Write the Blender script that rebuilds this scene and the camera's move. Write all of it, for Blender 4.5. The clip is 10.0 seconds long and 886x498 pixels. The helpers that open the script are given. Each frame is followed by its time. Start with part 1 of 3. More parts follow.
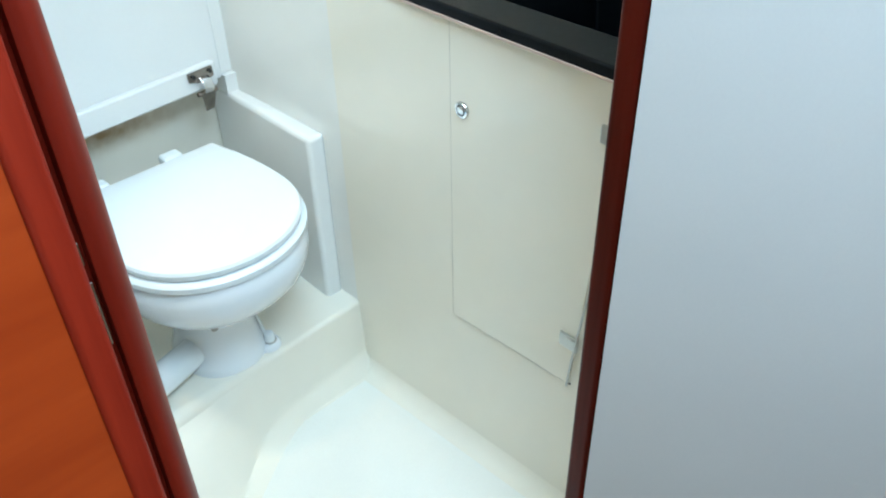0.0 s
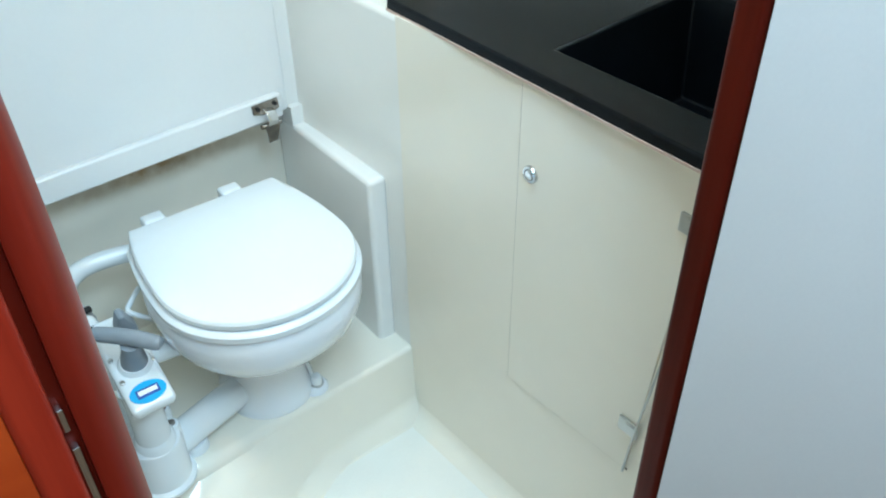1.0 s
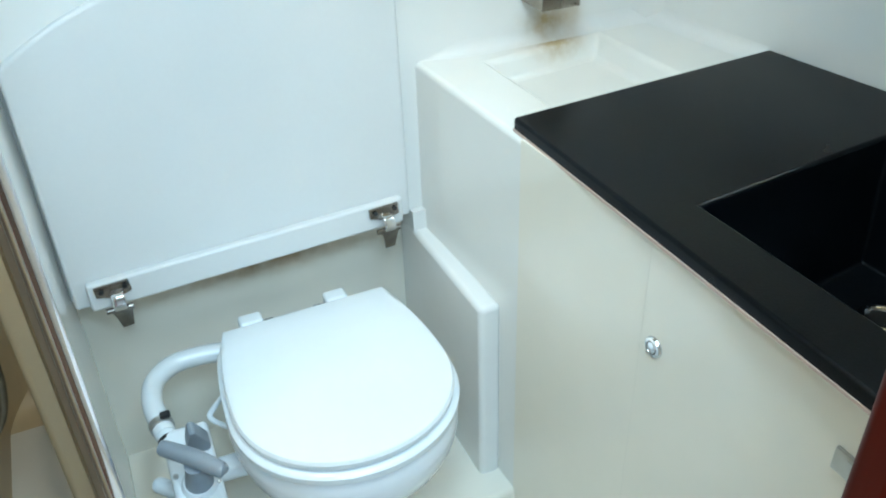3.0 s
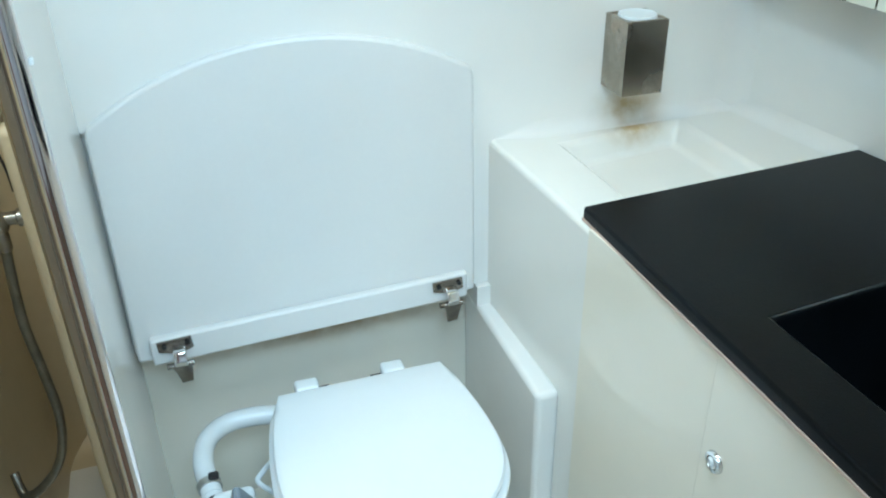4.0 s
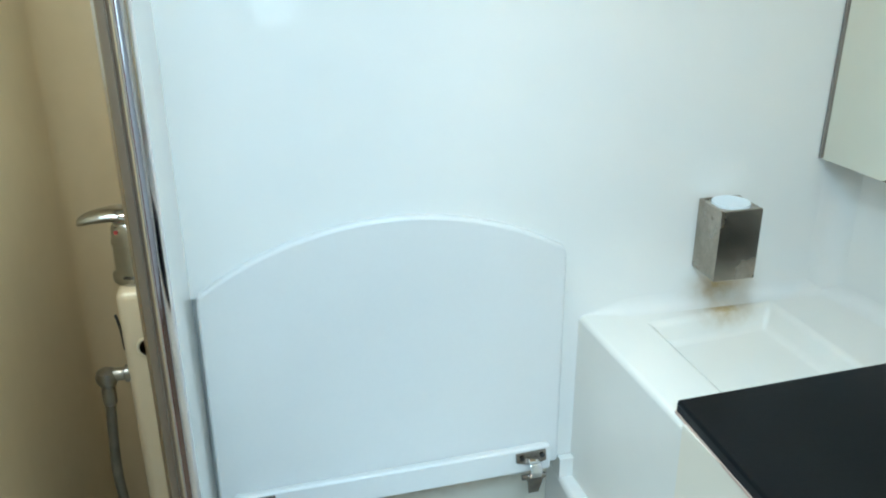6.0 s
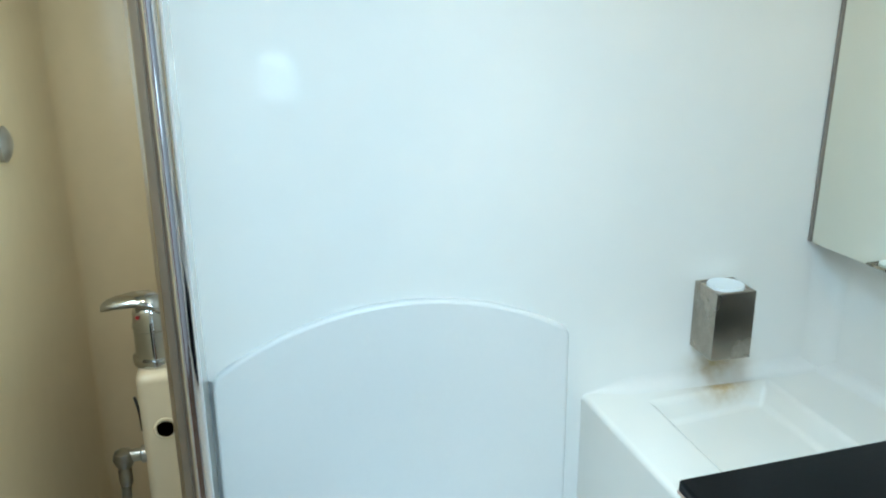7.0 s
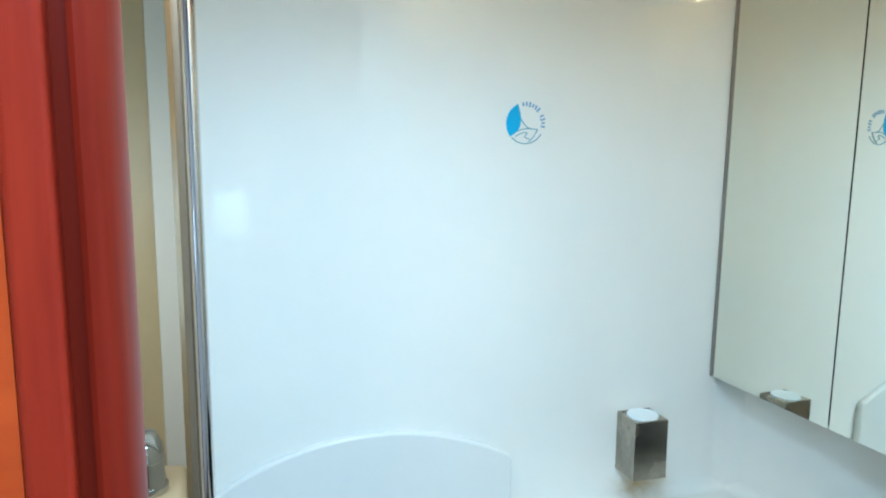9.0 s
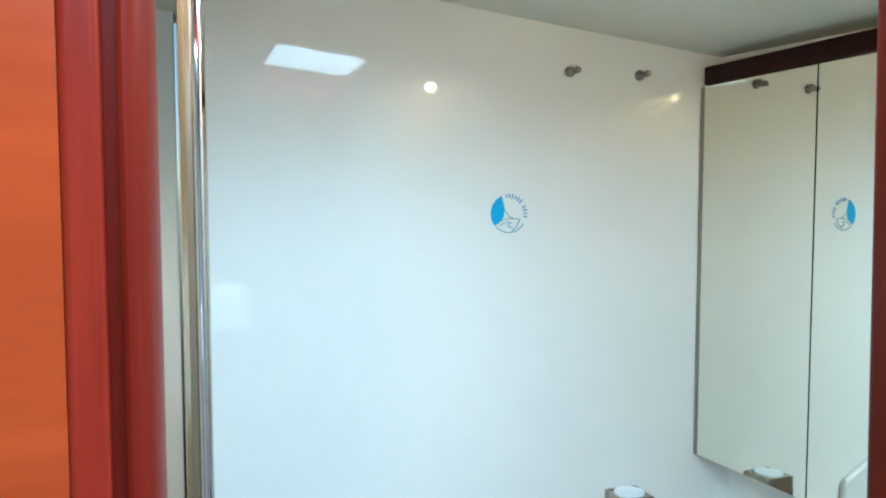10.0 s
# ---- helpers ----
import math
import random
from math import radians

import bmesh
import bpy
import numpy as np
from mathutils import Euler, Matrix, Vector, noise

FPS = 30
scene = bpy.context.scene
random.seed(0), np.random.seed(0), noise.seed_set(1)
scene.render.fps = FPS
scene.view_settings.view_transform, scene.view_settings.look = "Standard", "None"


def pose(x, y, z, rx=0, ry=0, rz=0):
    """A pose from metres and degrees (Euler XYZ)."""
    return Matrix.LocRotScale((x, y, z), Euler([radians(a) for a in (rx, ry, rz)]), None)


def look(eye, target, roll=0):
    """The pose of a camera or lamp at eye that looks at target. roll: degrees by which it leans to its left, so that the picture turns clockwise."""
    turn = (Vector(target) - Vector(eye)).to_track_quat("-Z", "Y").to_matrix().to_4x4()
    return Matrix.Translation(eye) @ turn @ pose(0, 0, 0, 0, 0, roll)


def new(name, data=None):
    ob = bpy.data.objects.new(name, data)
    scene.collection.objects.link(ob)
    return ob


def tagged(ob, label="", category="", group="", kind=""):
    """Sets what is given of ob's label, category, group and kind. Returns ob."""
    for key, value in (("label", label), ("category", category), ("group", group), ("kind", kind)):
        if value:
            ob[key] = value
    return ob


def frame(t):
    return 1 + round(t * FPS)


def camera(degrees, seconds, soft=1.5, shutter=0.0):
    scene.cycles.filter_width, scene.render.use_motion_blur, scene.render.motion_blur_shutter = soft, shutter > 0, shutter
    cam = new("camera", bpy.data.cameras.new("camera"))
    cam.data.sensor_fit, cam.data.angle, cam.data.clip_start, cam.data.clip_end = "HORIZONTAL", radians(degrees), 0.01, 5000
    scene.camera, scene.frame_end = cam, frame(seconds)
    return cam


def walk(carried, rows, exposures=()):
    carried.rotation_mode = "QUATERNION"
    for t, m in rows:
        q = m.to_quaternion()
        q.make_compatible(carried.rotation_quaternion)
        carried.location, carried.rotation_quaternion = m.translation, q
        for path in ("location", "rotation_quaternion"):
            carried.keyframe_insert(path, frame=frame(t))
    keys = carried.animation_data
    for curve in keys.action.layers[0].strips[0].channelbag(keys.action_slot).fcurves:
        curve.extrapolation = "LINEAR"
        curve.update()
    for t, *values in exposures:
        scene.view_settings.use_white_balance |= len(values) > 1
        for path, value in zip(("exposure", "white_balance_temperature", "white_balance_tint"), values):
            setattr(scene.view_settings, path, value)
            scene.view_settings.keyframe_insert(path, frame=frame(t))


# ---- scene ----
cam = camera(55.87, 10.0, soft=2.0)

PATH = [
    (0, (-0.7757, -1.4380, 1.3518), (0.2555, -0.3407, 0.1932), -1.29),
    (0.5, (-0.7364, -1.3938, 1.3792), (0.2419, -0.2681, 0.2019), -1.98),
    (1, (-0.6828, -1.3564, 1.3855), (0.2300, -0.1597, 0.2259), -0.78),
    (1.5, (-0.6338, -1.3260, 1.3821), (0.2226, -0.0612, 0.2521), -0.60),
    (2, (-0.5880, -1.2786, 1.3807), (0.2081, 0.0385, 0.2664), -1.16),
    (3.5, (-0.4732, -1.2142, 1.4071), (0.0801, 0.2995, 0.4007), -1.89),
    (4, (-0.4679, -1.1992, 1.4230), (0.0297, 0.3682, 0.4713), -1.14),
    (4.5, (-0.4740, -1.1895, 1.4465), (-0.0277, 0.4245, 0.5488), -0.72),
    (5, (-0.4902, -1.1829, 1.4753), (-0.0764, 0.4706, 0.6358), -0.34),
    (5.5, (-0.4959, -1.1704, 1.4960), (-0.1131, 0.5196, 0.7167), -0.18),
    (7, (-0.5258, -1.2087, 1.5683), (-0.1189, 0.5536, 0.9862), -0.48),
    (7.5, (-0.5535, -1.2596, 1.5994), (-0.0957, 0.5089, 1.0772), -0.35),
    (8, (-0.5737, -1.3126, 1.6444), (-0.0778, 0.4576, 1.1645), -0.09),
    (8.5, (-0.5854, -1.3713, 1.6647), (-0.0695, 0.4108, 1.2551), 0.03),
    (9, (-0.6147, -1.4122, 1.6712), (-0.0540, 0.3754, 1.3548), 0.32),
    (9.5, (-0.6290, -1.4605, 1.6737), (-0.0538, 0.3383, 1.4648), -0.09),
    (10, (-0.6290, -1.5076, 1.6681), (-0.0558, 0.3007, 1.5611), -0.34),
]
walk(cam, [(t, look(eye, target, roll)) for t, eye, target, roll in PATH], [(0, 0.63, 6180, 7), (1, 0.50, 6130, 6), (2, 0.50, 6060, 5.5), (3.5, 0.40, 6010, 4), (5.5, 0.35, 5950, 3.5), (7.5, 0.32, 5740, 2), (9, 0.36, 5600, 2.5), (10, 0.32, 5610, 2.5)])

# ---- world and lights ----
world = bpy.data.worlds.new("sky")
scene.world = world
world.use_nodes = True
wn = world.node_tree
sky = wn.nodes.new("ShaderNodeTexSky")
sky.sky_type, sky.sun_disc = "NISHITA", False
sky.sun_elevation, sky.sun_rotation = radians(45), radians(200)
wn.links.new(sky.outputs[0], wn.nodes["Background"].inputs[0])
wn.nodes["Background"].inputs[1].default_value = 0.1


def ceil_z(x):
    return 2.0225 - 0.1224 * x


def area(name, eye, target, sx, sy, watts, colour, spread=180):
    lamp = bpy.data.lights.new(name, "AREA")
    lamp.shape, lamp.size, lamp.size_y, lamp.energy, lamp.color = "RECTANGLE", sx, sy, watts, colour
    lamp.spread = radians(spread)
    ob = new(name, lamp)
    ob.matrix_world = look(eye, target)
    return ob


DAY = (0.60, 0.84, 1.0)
WARM = (1.0, 0.72, 0.40)
tilt = Matrix.Rotation(math.atan(0.1224), 4, "Y")
area("hatch_daylight", (-0.265, -0.7935, 2.0), (-0.265, -0.79, 0), 0.235, 0.318, 5.8, DAY, 164).matrix_world = Matrix.Translation((-0.265, -0.7935, 2.0569)) @ tilt
area("cabin_hatch_daylight", (-0.48, -1.66, 2.11), (-0.48, -1.62, 0), 0.75, 0.54, 25.0, (0.58, 0.81, 1.0))
area("cabin_window_daylight", (-0.375, -2.985, 1.12), (-0.375, 0, 1.12), 0.18, 0.20, 0.12, DAY)
# fill light added for the shower; no port is known there
area("shower_fill_light", (-0.862, -0.22, 1.465), (-0.66, 0.50, 1.50), 0.19, 0.26, 1.55, (0.70, 0.90, 1.0))
glow = bpy.data.lights.new("ceiling_spot_glow", "POINT")
glow.energy, glow.color, glow.shadow_soft_size = 3.0, WARM, 0.012
new("ceiling_spot_glow", glow).location = (0.079, -0.835, 2.000)
glow = bpy.data.lights.new("shower_spot_glow", "SPOT")
glow.energy, glow.color, glow.shadow_soft_size = 15.0, (1.0, 0.83, 0.60), 0.04
glow.spot_size, glow.spot_blend = radians(104), 0.95
new("shower_spot_glow", glow).matrix_world = look((-0.705, -0.52, 2.05), (-0.745, 0.34, 0.25))


# ---- materials ----
def material(name, colour, rough=0.4, metal=0.0, vary=0.05, scale=6.0, bump=0.0, grain=60.0, coat=0.0, second=None, rough_vary=0.03, spec=0.5):
    """A surface with slow stains and fine grain in colour, gloss and relief."""
    m = bpy.data.materials.new(name)
    m.use_nodes = True
    n, l = m.node_tree.nodes, m.node_tree.links
    b = n["Principled BSDF"]
    b.inputs["Metallic"].default_value = metal
    b.inputs["Coat Weight"].default_value = coat
    b.inputs["Specular IOR Level"].default_value = spec
    b.inputs["Coat Roughness"].default_value = 0.08
    co = n.new("ShaderNodeTexCoord")
    big, fine = n.new("ShaderNodeTexNoise"), n.new("ShaderNodeTexNoise")
    big.inputs["Scale"].default_value, big.inputs["Detail"].default_value = scale, 4
    fine.inputs["Scale"].default_value, fine.inputs["Detail"].default_value = grain, 3
    for t in (big, fine):
        l.new(co.outputs["Object"], t.inputs["Vector"])
    ramp = n.new("ShaderNodeValToRGB")
    dark = second or tuple(c * (1 - vary) for c in colour)
    light = colour if second else tuple(min(1, c * (1 + vary * 0.5)) for c in colour)
    ramp.color_ramp.elements[0].position, ramp.color_ramp.elements[1].position = 0.32, 0.68
    ramp.color_ramp.elements[0].color, ramp.color_ramp.elements[1].color = (*dark, 1), (*light, 1)
    mix = n.new("ShaderNodeMath")
    mix.operation = "MULTIPLY_ADD"
    mix.inputs[1].default_value = 0.25
    l.new(fine.outputs[0], mix.inputs[0])
    half = n.new("ShaderNodeMath")
    half.operation, half.inputs[1].default_value = "MULTIPLY", 0.75
    l.new(big.outputs[0], half.inputs[0])
    l.new(half.outputs[0], mix.inputs[2])
    l.new(mix.outputs[0], ramp.inputs[0])
    l.new(ramp.outputs[0], b.inputs["Base Color"])
    r = n.new("ShaderNodeMapRange")
    r.inputs[3].default_value, r.inputs[4].default_value = max(0.02, rough - rough_vary), rough + rough_vary
    l.new(big.outputs[0], r.inputs[0])
    l.new(r.outputs[0], b.inputs["Roughness"])
    if bump:
        bp = n.new("ShaderNodeBump")
        bp.inputs["Strength"].default_value, bp.inputs["Distance"].default_value = bump, 0.002
        l.new(fine.outputs[0], bp.inputs["Height"])
        l.new(bp.outputs[0], b.inputs["Normal"])
    return m


def wood(name, dark, light, rough, along="Z", stretch=14.0, coat=0.12, coat_rough=0.35):
    """Varnished veneer: long grain streaks along one axis."""
    m = bpy.data.materials.new(name)
    m.use_nodes = True
    n, l = m.node_tree.nodes, m.node_tree.links
    b = n["Principled BSDF"]
    co, mp = n.new("ShaderNodeTexCoord"), n.new("ShaderNodeMapping")
    mp.inputs["Scale"].default_value = tuple(1.0 if a == along else stretch for a in "XYZ")
    l.new(co.outputs["Object"], mp.inputs[0])
    t, f = n.new("ShaderNodeTexNoise"), n.new("ShaderNodeTexNoise")
    t.inputs["Scale"].default_value, t.inputs["Detail"].default_value, t.inputs["Distortion"].default_value = 1.6, 5, 0.6
    f.inputs["Scale"].default_value, f.inputs["Detail"].default_value = 9.0, 4
    l.new(mp.outputs[0], t.inputs["Vector"])
    l.new(mp.outputs[0], f.inputs["Vector"])
    add = n.new("ShaderNodeMath")
    add.operation, add.inputs[1].default_value = "MULTIPLY_ADD", 0.3
    l.new(f.outputs[0], add.inputs[0])
    sc = n.new("ShaderNodeMath")
    sc.operation, sc.inputs[1].default_value = "MULTIPLY", 0.7
    l.new(t.outputs[0], sc.inputs[0])
    l.new(sc.outputs[0], add.inputs[2])
    ramp = n.new("ShaderNodeValToRGB")
    ramp.color_ramp.elements[0].position, ramp.color_ramp.elements[1].position = 0.35, 0.65
    ramp.color_ramp.elements[0].color, ramp.color_ramp.elements[1].color = (*dark, 1), (*light, 1)
    l.new(add.outputs[0], ramp.inputs[0])
    l.new(ramp.outputs[0], b.inputs["Base Color"])
    b.inputs["Roughness"].default_value = rough
    b.inputs["Coat Weight"].default_value, b.inputs["Coat Roughness"].default_value = coat, coat_rough
    b.inputs["Specular IOR Level"].default_value = 0.09
    bp = n.new("ShaderNodeBump")
    bp.inputs["Strength"].default_value, bp.inputs["Distance"].default_value = 0.08, 0.001
    l.new(f.outputs[0], bp.inputs["Height"])
    l.new(bp.outputs[0], b.inputs["Normal"])
    return m


def plain(name, colour, rough=0.5, metal=0.0, emit=0.0):
    m = bpy.data.materials.new(name)
    m.use_nodes = True
    b = m.node_tree.nodes["Principled BSDF"]
    b.inputs["Base Color"].default_value = (*colour, 1)
    b.inputs["Roughness"].default_value, b.inputs["Metallic"].default_value = rough, metal
    if emit:
        b.inputs["Emission Color"].default_value = (*colour, 1)
        b.inputs["Emission Strength"].default_value = emit
    return m


GELCOAT = material("white_gelcoat", (0.815, 0.805, 0.77), 0.06, vary=0.03, scale=3.0, bump=0.02, grain=25)
CREAMGEL = material("cream_white_gelcoat", (0.86, 0.805, 0.69), 0.05, vary=0.03, scale=3.0, bump=0.015, grain=18)


def browned(m, spot_at, size, colour, most):
    """A soft brown patch with a ragged edge round one place of a surface."""
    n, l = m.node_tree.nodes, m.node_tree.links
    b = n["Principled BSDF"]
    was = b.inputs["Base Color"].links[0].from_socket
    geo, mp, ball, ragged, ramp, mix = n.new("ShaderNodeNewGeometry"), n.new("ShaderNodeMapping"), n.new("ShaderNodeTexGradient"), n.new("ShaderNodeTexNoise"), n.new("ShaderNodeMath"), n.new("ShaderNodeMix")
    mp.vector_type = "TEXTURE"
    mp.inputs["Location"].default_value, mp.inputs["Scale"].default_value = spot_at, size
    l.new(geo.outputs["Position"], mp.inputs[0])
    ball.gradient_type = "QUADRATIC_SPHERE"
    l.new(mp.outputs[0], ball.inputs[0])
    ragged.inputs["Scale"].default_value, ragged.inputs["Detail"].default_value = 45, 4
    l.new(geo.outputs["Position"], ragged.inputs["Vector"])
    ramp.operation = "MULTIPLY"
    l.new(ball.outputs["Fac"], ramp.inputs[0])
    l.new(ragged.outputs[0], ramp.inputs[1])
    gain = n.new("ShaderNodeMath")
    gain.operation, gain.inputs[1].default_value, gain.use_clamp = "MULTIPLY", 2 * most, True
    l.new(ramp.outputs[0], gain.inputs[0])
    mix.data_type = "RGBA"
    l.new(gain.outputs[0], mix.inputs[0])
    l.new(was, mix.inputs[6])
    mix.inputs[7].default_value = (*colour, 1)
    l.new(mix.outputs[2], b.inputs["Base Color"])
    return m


# browner below the cup holder, and along the niche under the seat rail
GELCOAT_WALL = browned(material("bulkhead_gelcoat", (0.815, 0.805, 0.77), 0.027, vary=0.03, scale=3.0, bump=0.010, grain=14, rough_vary=0.008), (0.250, -0.008, 0.915), (0.100, 0.080, 0.062), (0.50, 0.37, 0.20), 1.05)
CREAM_TRAY = browned(material("tray_gelcoat", (0.83, 0.813, 0.762), 0.20, vary=0.03, scale=3.0, bump=0.015, grain=18), (0.250, -0.030, 0.885), (0.105, 0.090, 0.05), (0.50, 0.37, 0.20), 1.1)
NICHEGEL = browned(material("niche_gelcoat", (0.86, 0.81, 0.70), 0.10, vary=0.04, scale=3.0, bump=0.015, grain=18), (-0.30, 0.062, 0.545), (0.42, 0.05, 0.060), (0.45, 0.31, 0.17), 0.9)
GELCOAT_FLOOR = material("floor_gelcoat", (0.83, 0.81, 0.74), 0.34, vary=0.05, scale=5.0, bump=0.06, grain=180)
CREAM = material("cream_gelcoat", (0.64, 0.555, 0.405), 0.26, vary=0.04, scale=4.0, bump=0.02, grain=30)
BEIGE = material("beige_shower_gelcoat", (0.63, 0.515, 0.325), 0.36, vary=0.07, scale=3.0, bump=0.02, grain=30)
HEADLINER = material("ceiling_headliner", (0.72, 0.69, 0.575), 0.6, vary=0.05, scale=4.0, bump=0.1, grain=300)
LAMINATE = material("white_laminate", (0.82, 0.81, 0.79), 0.45, vary=0.04, scale=2.5, bump=0.08, grain=260)
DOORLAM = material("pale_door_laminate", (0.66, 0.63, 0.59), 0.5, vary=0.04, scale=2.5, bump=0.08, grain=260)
PANEL = material("white_seat_panel", (0.74, 0.738, 0.72), 0.32, vary=0.03, scale=4.0, bump=0.03, grain=120)
PLASTIC = material("white_toilet_plastic", (0.77, 0.80, 0.81), 0.22, vary=0.02, scale=7.0)
CERAMIC = material("white_ceramic", (0.78, 0.80, 0.82), 0.09, vary=0.02, scale=7.0, coat=0.4)
GREY = material("grey_plastic", (0.25, 0.28, 0.31), 0.45, vary=0.08, scale=20.0)
BLACKTOP = material("charcoal_worktop", (0.0034, 0.0050, 0.0072), 0.30, scale=5.0, bump=0.10, grain=420, spec=0.16, second=(0.0008, 0.0011, 0.0016), rough_vary=0.09)
SEALANT = plain("brown_sealant", (0.58, 0.42, 0.35), 0.6)
BLACK = plain("black_rubber", (0.012, 0.012, 0.012), 0.5)
CHROME = material("chrome", (0.80, 0.80, 0.80), 0.07, metal=1.0, vary=0.05, scale=12.0, rough_vary=0.03)
TAPCHROME = material("worn_tap_chrome", (0.50, 0.50, 0.50), 0.10, metal=1.0, vary=0.10, scale=20.0, rough_vary=0.04)
FITTING = material("dull_hose_fitting", (0.34, 0.33, 0.31), 0.30, metal=1.0, vary=0.2, scale=30.0)
HINGESTEEL = material("hinge_steel", (0.30, 0.27, 0.24), 0.18, metal=1.0, vary=0.3, scale=60.0, bump=0.02, grain=150)
POLECHROME = material("worn_pole_chrome", (0.78, 0.74, 0.75), 0.085, metal=1.0, vary=0.08, scale=14.0, rough_vary=0.04)
STEEL = material("brushed_steel", (0.42, 0.37, 0.31), 0.27, metal=1.0, vary=0.35, scale=18.0, bump=0.03, grain=200)
DULL = material("dull_steel", (0.50, 0.50, 0.48), 0.32, metal=1.0, vary=0.15, scale=30.0)
HOSE = material("braided_hose", (0.20, 0.19, 0.16), 0.35, metal=0.7, vary=0.3, scale=40.0, bump=0.3, grain=300)
EDGESHADE = material("mirror_edge_shade", (0.25, 0.215, 0.19), 0.5, metal=0.0, vary=0.08, scale=8.0)
HOOKMETAL = material("tarnished_steel", (0.30, 0.27, 0.245), 0.42, metal=1.0, vary=0.15, scale=30.0)
BRONZE = material("bronze_edge_trim", (0.26, 0.20, 0.14), 0.30, metal=0.6, vary=0.12, scale=10.0)
CHERRY = wood("cherry_veneer", (0.37, 0.040, 0.006), (0.48, 0.060, 0.009), 0.32, along="X", stretch=9.0, coat=0.35, coat_rough=0.25)
# near-black because the shade below the deckhead is put into the wood colour
VALANCE = wood("shaded_valance_mahogany", (0.010, 0.0015, 0.001), (0.020, 0.003, 0.002), 0.55, along="Y")
MAHOGANY = wood("mahogany_trim", (0.20, 0.012, 0.005), (0.34, 0.026, 0.009), 0.40, along="Z", coat=0.14, coat_rough=0.22)
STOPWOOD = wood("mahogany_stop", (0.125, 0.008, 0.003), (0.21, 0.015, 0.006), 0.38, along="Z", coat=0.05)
# mahogany again, with the shade on the hinge-side post in its colour
SHADEDMAHOGANY = wood("shaded_mahogany_trim", (0.058, 0.005, 0.002), (0.100, 0.009, 0.004), 0.36, along="Z", coat=0.0)
BLUE = plain("blue_print", (0.01, 0.38, 0.72), 0.4)
NAVY = plain("navy_print", (0.02, 0.08, 0.33), 0.4)
PALEBLUE = plain("pale_blue_print", (0.20, 0.36, 0.55), 0.4)
TEAL = plain("teal_print", (0.16, 0.36, 0.44), 0.4)
WHITE = plain("white_print", (0.85, 0.87, 0.9), 0.4)
CUPGLASS = material("frosted_cup_glass", (0.80, 0.86, 0.90), 0.25, vary=0.03)
MIRROR = plain("mirror_silver", (0.86, 0.86, 0.77), 0.015, 1.0)
GLOW = plain("lamp_glass", (1.0, 0.88, 0.65), 0.3, emit=14.0)
SKYGLOW = plain("daylight_glass", (0.80, 0.96, 1.0), 0.3, emit=3.0)
# glow of the cabin window blind and of the added shower port
WINDOWGLOW = plain("dim_pane_glow", (0.80, 0.96, 1.0), 0.3, emit=1.1)
DARKGAP = plain("dark_gap", (0.03, 0.027, 0.022), 0.8)
SOLE = wood("brown_floor", (0.10, 0.055, 0.03), (0.20, 0.12, 0.07), 0.4, along="Y")


# ---- mesh helpers ----
BASE = {}


def thing(name, at, label, category, group="", kind=""):
    ob = new(name)
    ob.empty_display_size = 0.05
    ob.location = at
    BASE[ob] = Vector(at)
    return tagged(ob, label, category, group, kind)


def finish(bm, me, mat):
    bmesh.ops.recalc_face_normals(bm, faces=bm.faces)
    for f in bm.faces:
        f.smooth = True
    for e in bm.edges:
        e.smooth = not (len(e.link_faces) == 2 and e.calc_face_angle(0) > radians(38))
    bm.to_mesh(me)
    bm.free()
    me.materials.append(mat)


def even(ob):
    """Keeps broad faces flat beside their rounded edges."""
    mod = ob.modifiers.new("normals", "WEIGHTED_NORMAL")
    mod.keep_sharp = True


def part(name, bm, mat, parent, label=""):
    """Links a bmesh, given in world places, as one mesh under a thing or under a part."""
    at = BASE[parent]
    bmesh.ops.translate(bm, verts=bm.verts, vec=-at)
    me = bpy.data.meshes.new(name)
    finish(bm, me, mat)
    ob = new(name, me)
    ob.parent = parent
    BASE[ob] = at
    even(ob)
    return tagged(ob, label)


def solid(name, bm, mat, label, category, group="", kind=""):
    """A thing that is one mesh, with its origin at its base."""
    lo = Vector([min(v.co[i] for v in bm.verts) for i in range(3)])
    hi = Vector([max(v.co[i] for v in bm.verts) for i in range(3)])
    at = Vector(((lo.x + hi.x) / 2, (lo.y + hi.y) / 2, lo.z))
    bmesh.ops.translate(bm, verts=bm.verts, vec=-at)
    me = bpy.data.meshes.new(name)
    finish(bm, me, mat)
    ob = new(name, me)
    ob.location = at
    BASE[ob] = at
    even(ob)
    return tagged(ob, label, category, group, kind)


def bevelled(bm, size, segments=2, least=25):
    if size:
        edges = [e for e in bm.edges if len(e.link_faces) == 2 and e.calc_face_angle(0) > radians(least)]
        bmesh.ops.bevel(bm, geom=edges, offset=size, segments=segments, profile=0.5, affect="EDGES", clamp_overlap=True)
    return bm


def box(x0, x1, y0, y1, z0, z1, bevel=0.0, segments=2, into=None):
    bm = bmesh.new()
    made = bmesh.ops.create_cube(bm, size=1)["verts"]
    for v in made:
        v.co = Vector(((x0 + x1) / 2 + v.co.x * (x1 - x0), (y0 + y1) / 2 + v.co.y * (y1 - y0), (z0 + z1) / 2 + v.co.z * (z1 - z0)))
    bevelled(bm, bevel, segments)
    return joined(into, bm)


def joined(into, bm):
    if into is None:
        return bm
    me = bpy.data.meshes.new("tmp")
    bm.to_mesh(me)
    bm.free()
    into.from_mesh(me)
    bpy.data.meshes.remove(me)
    return into


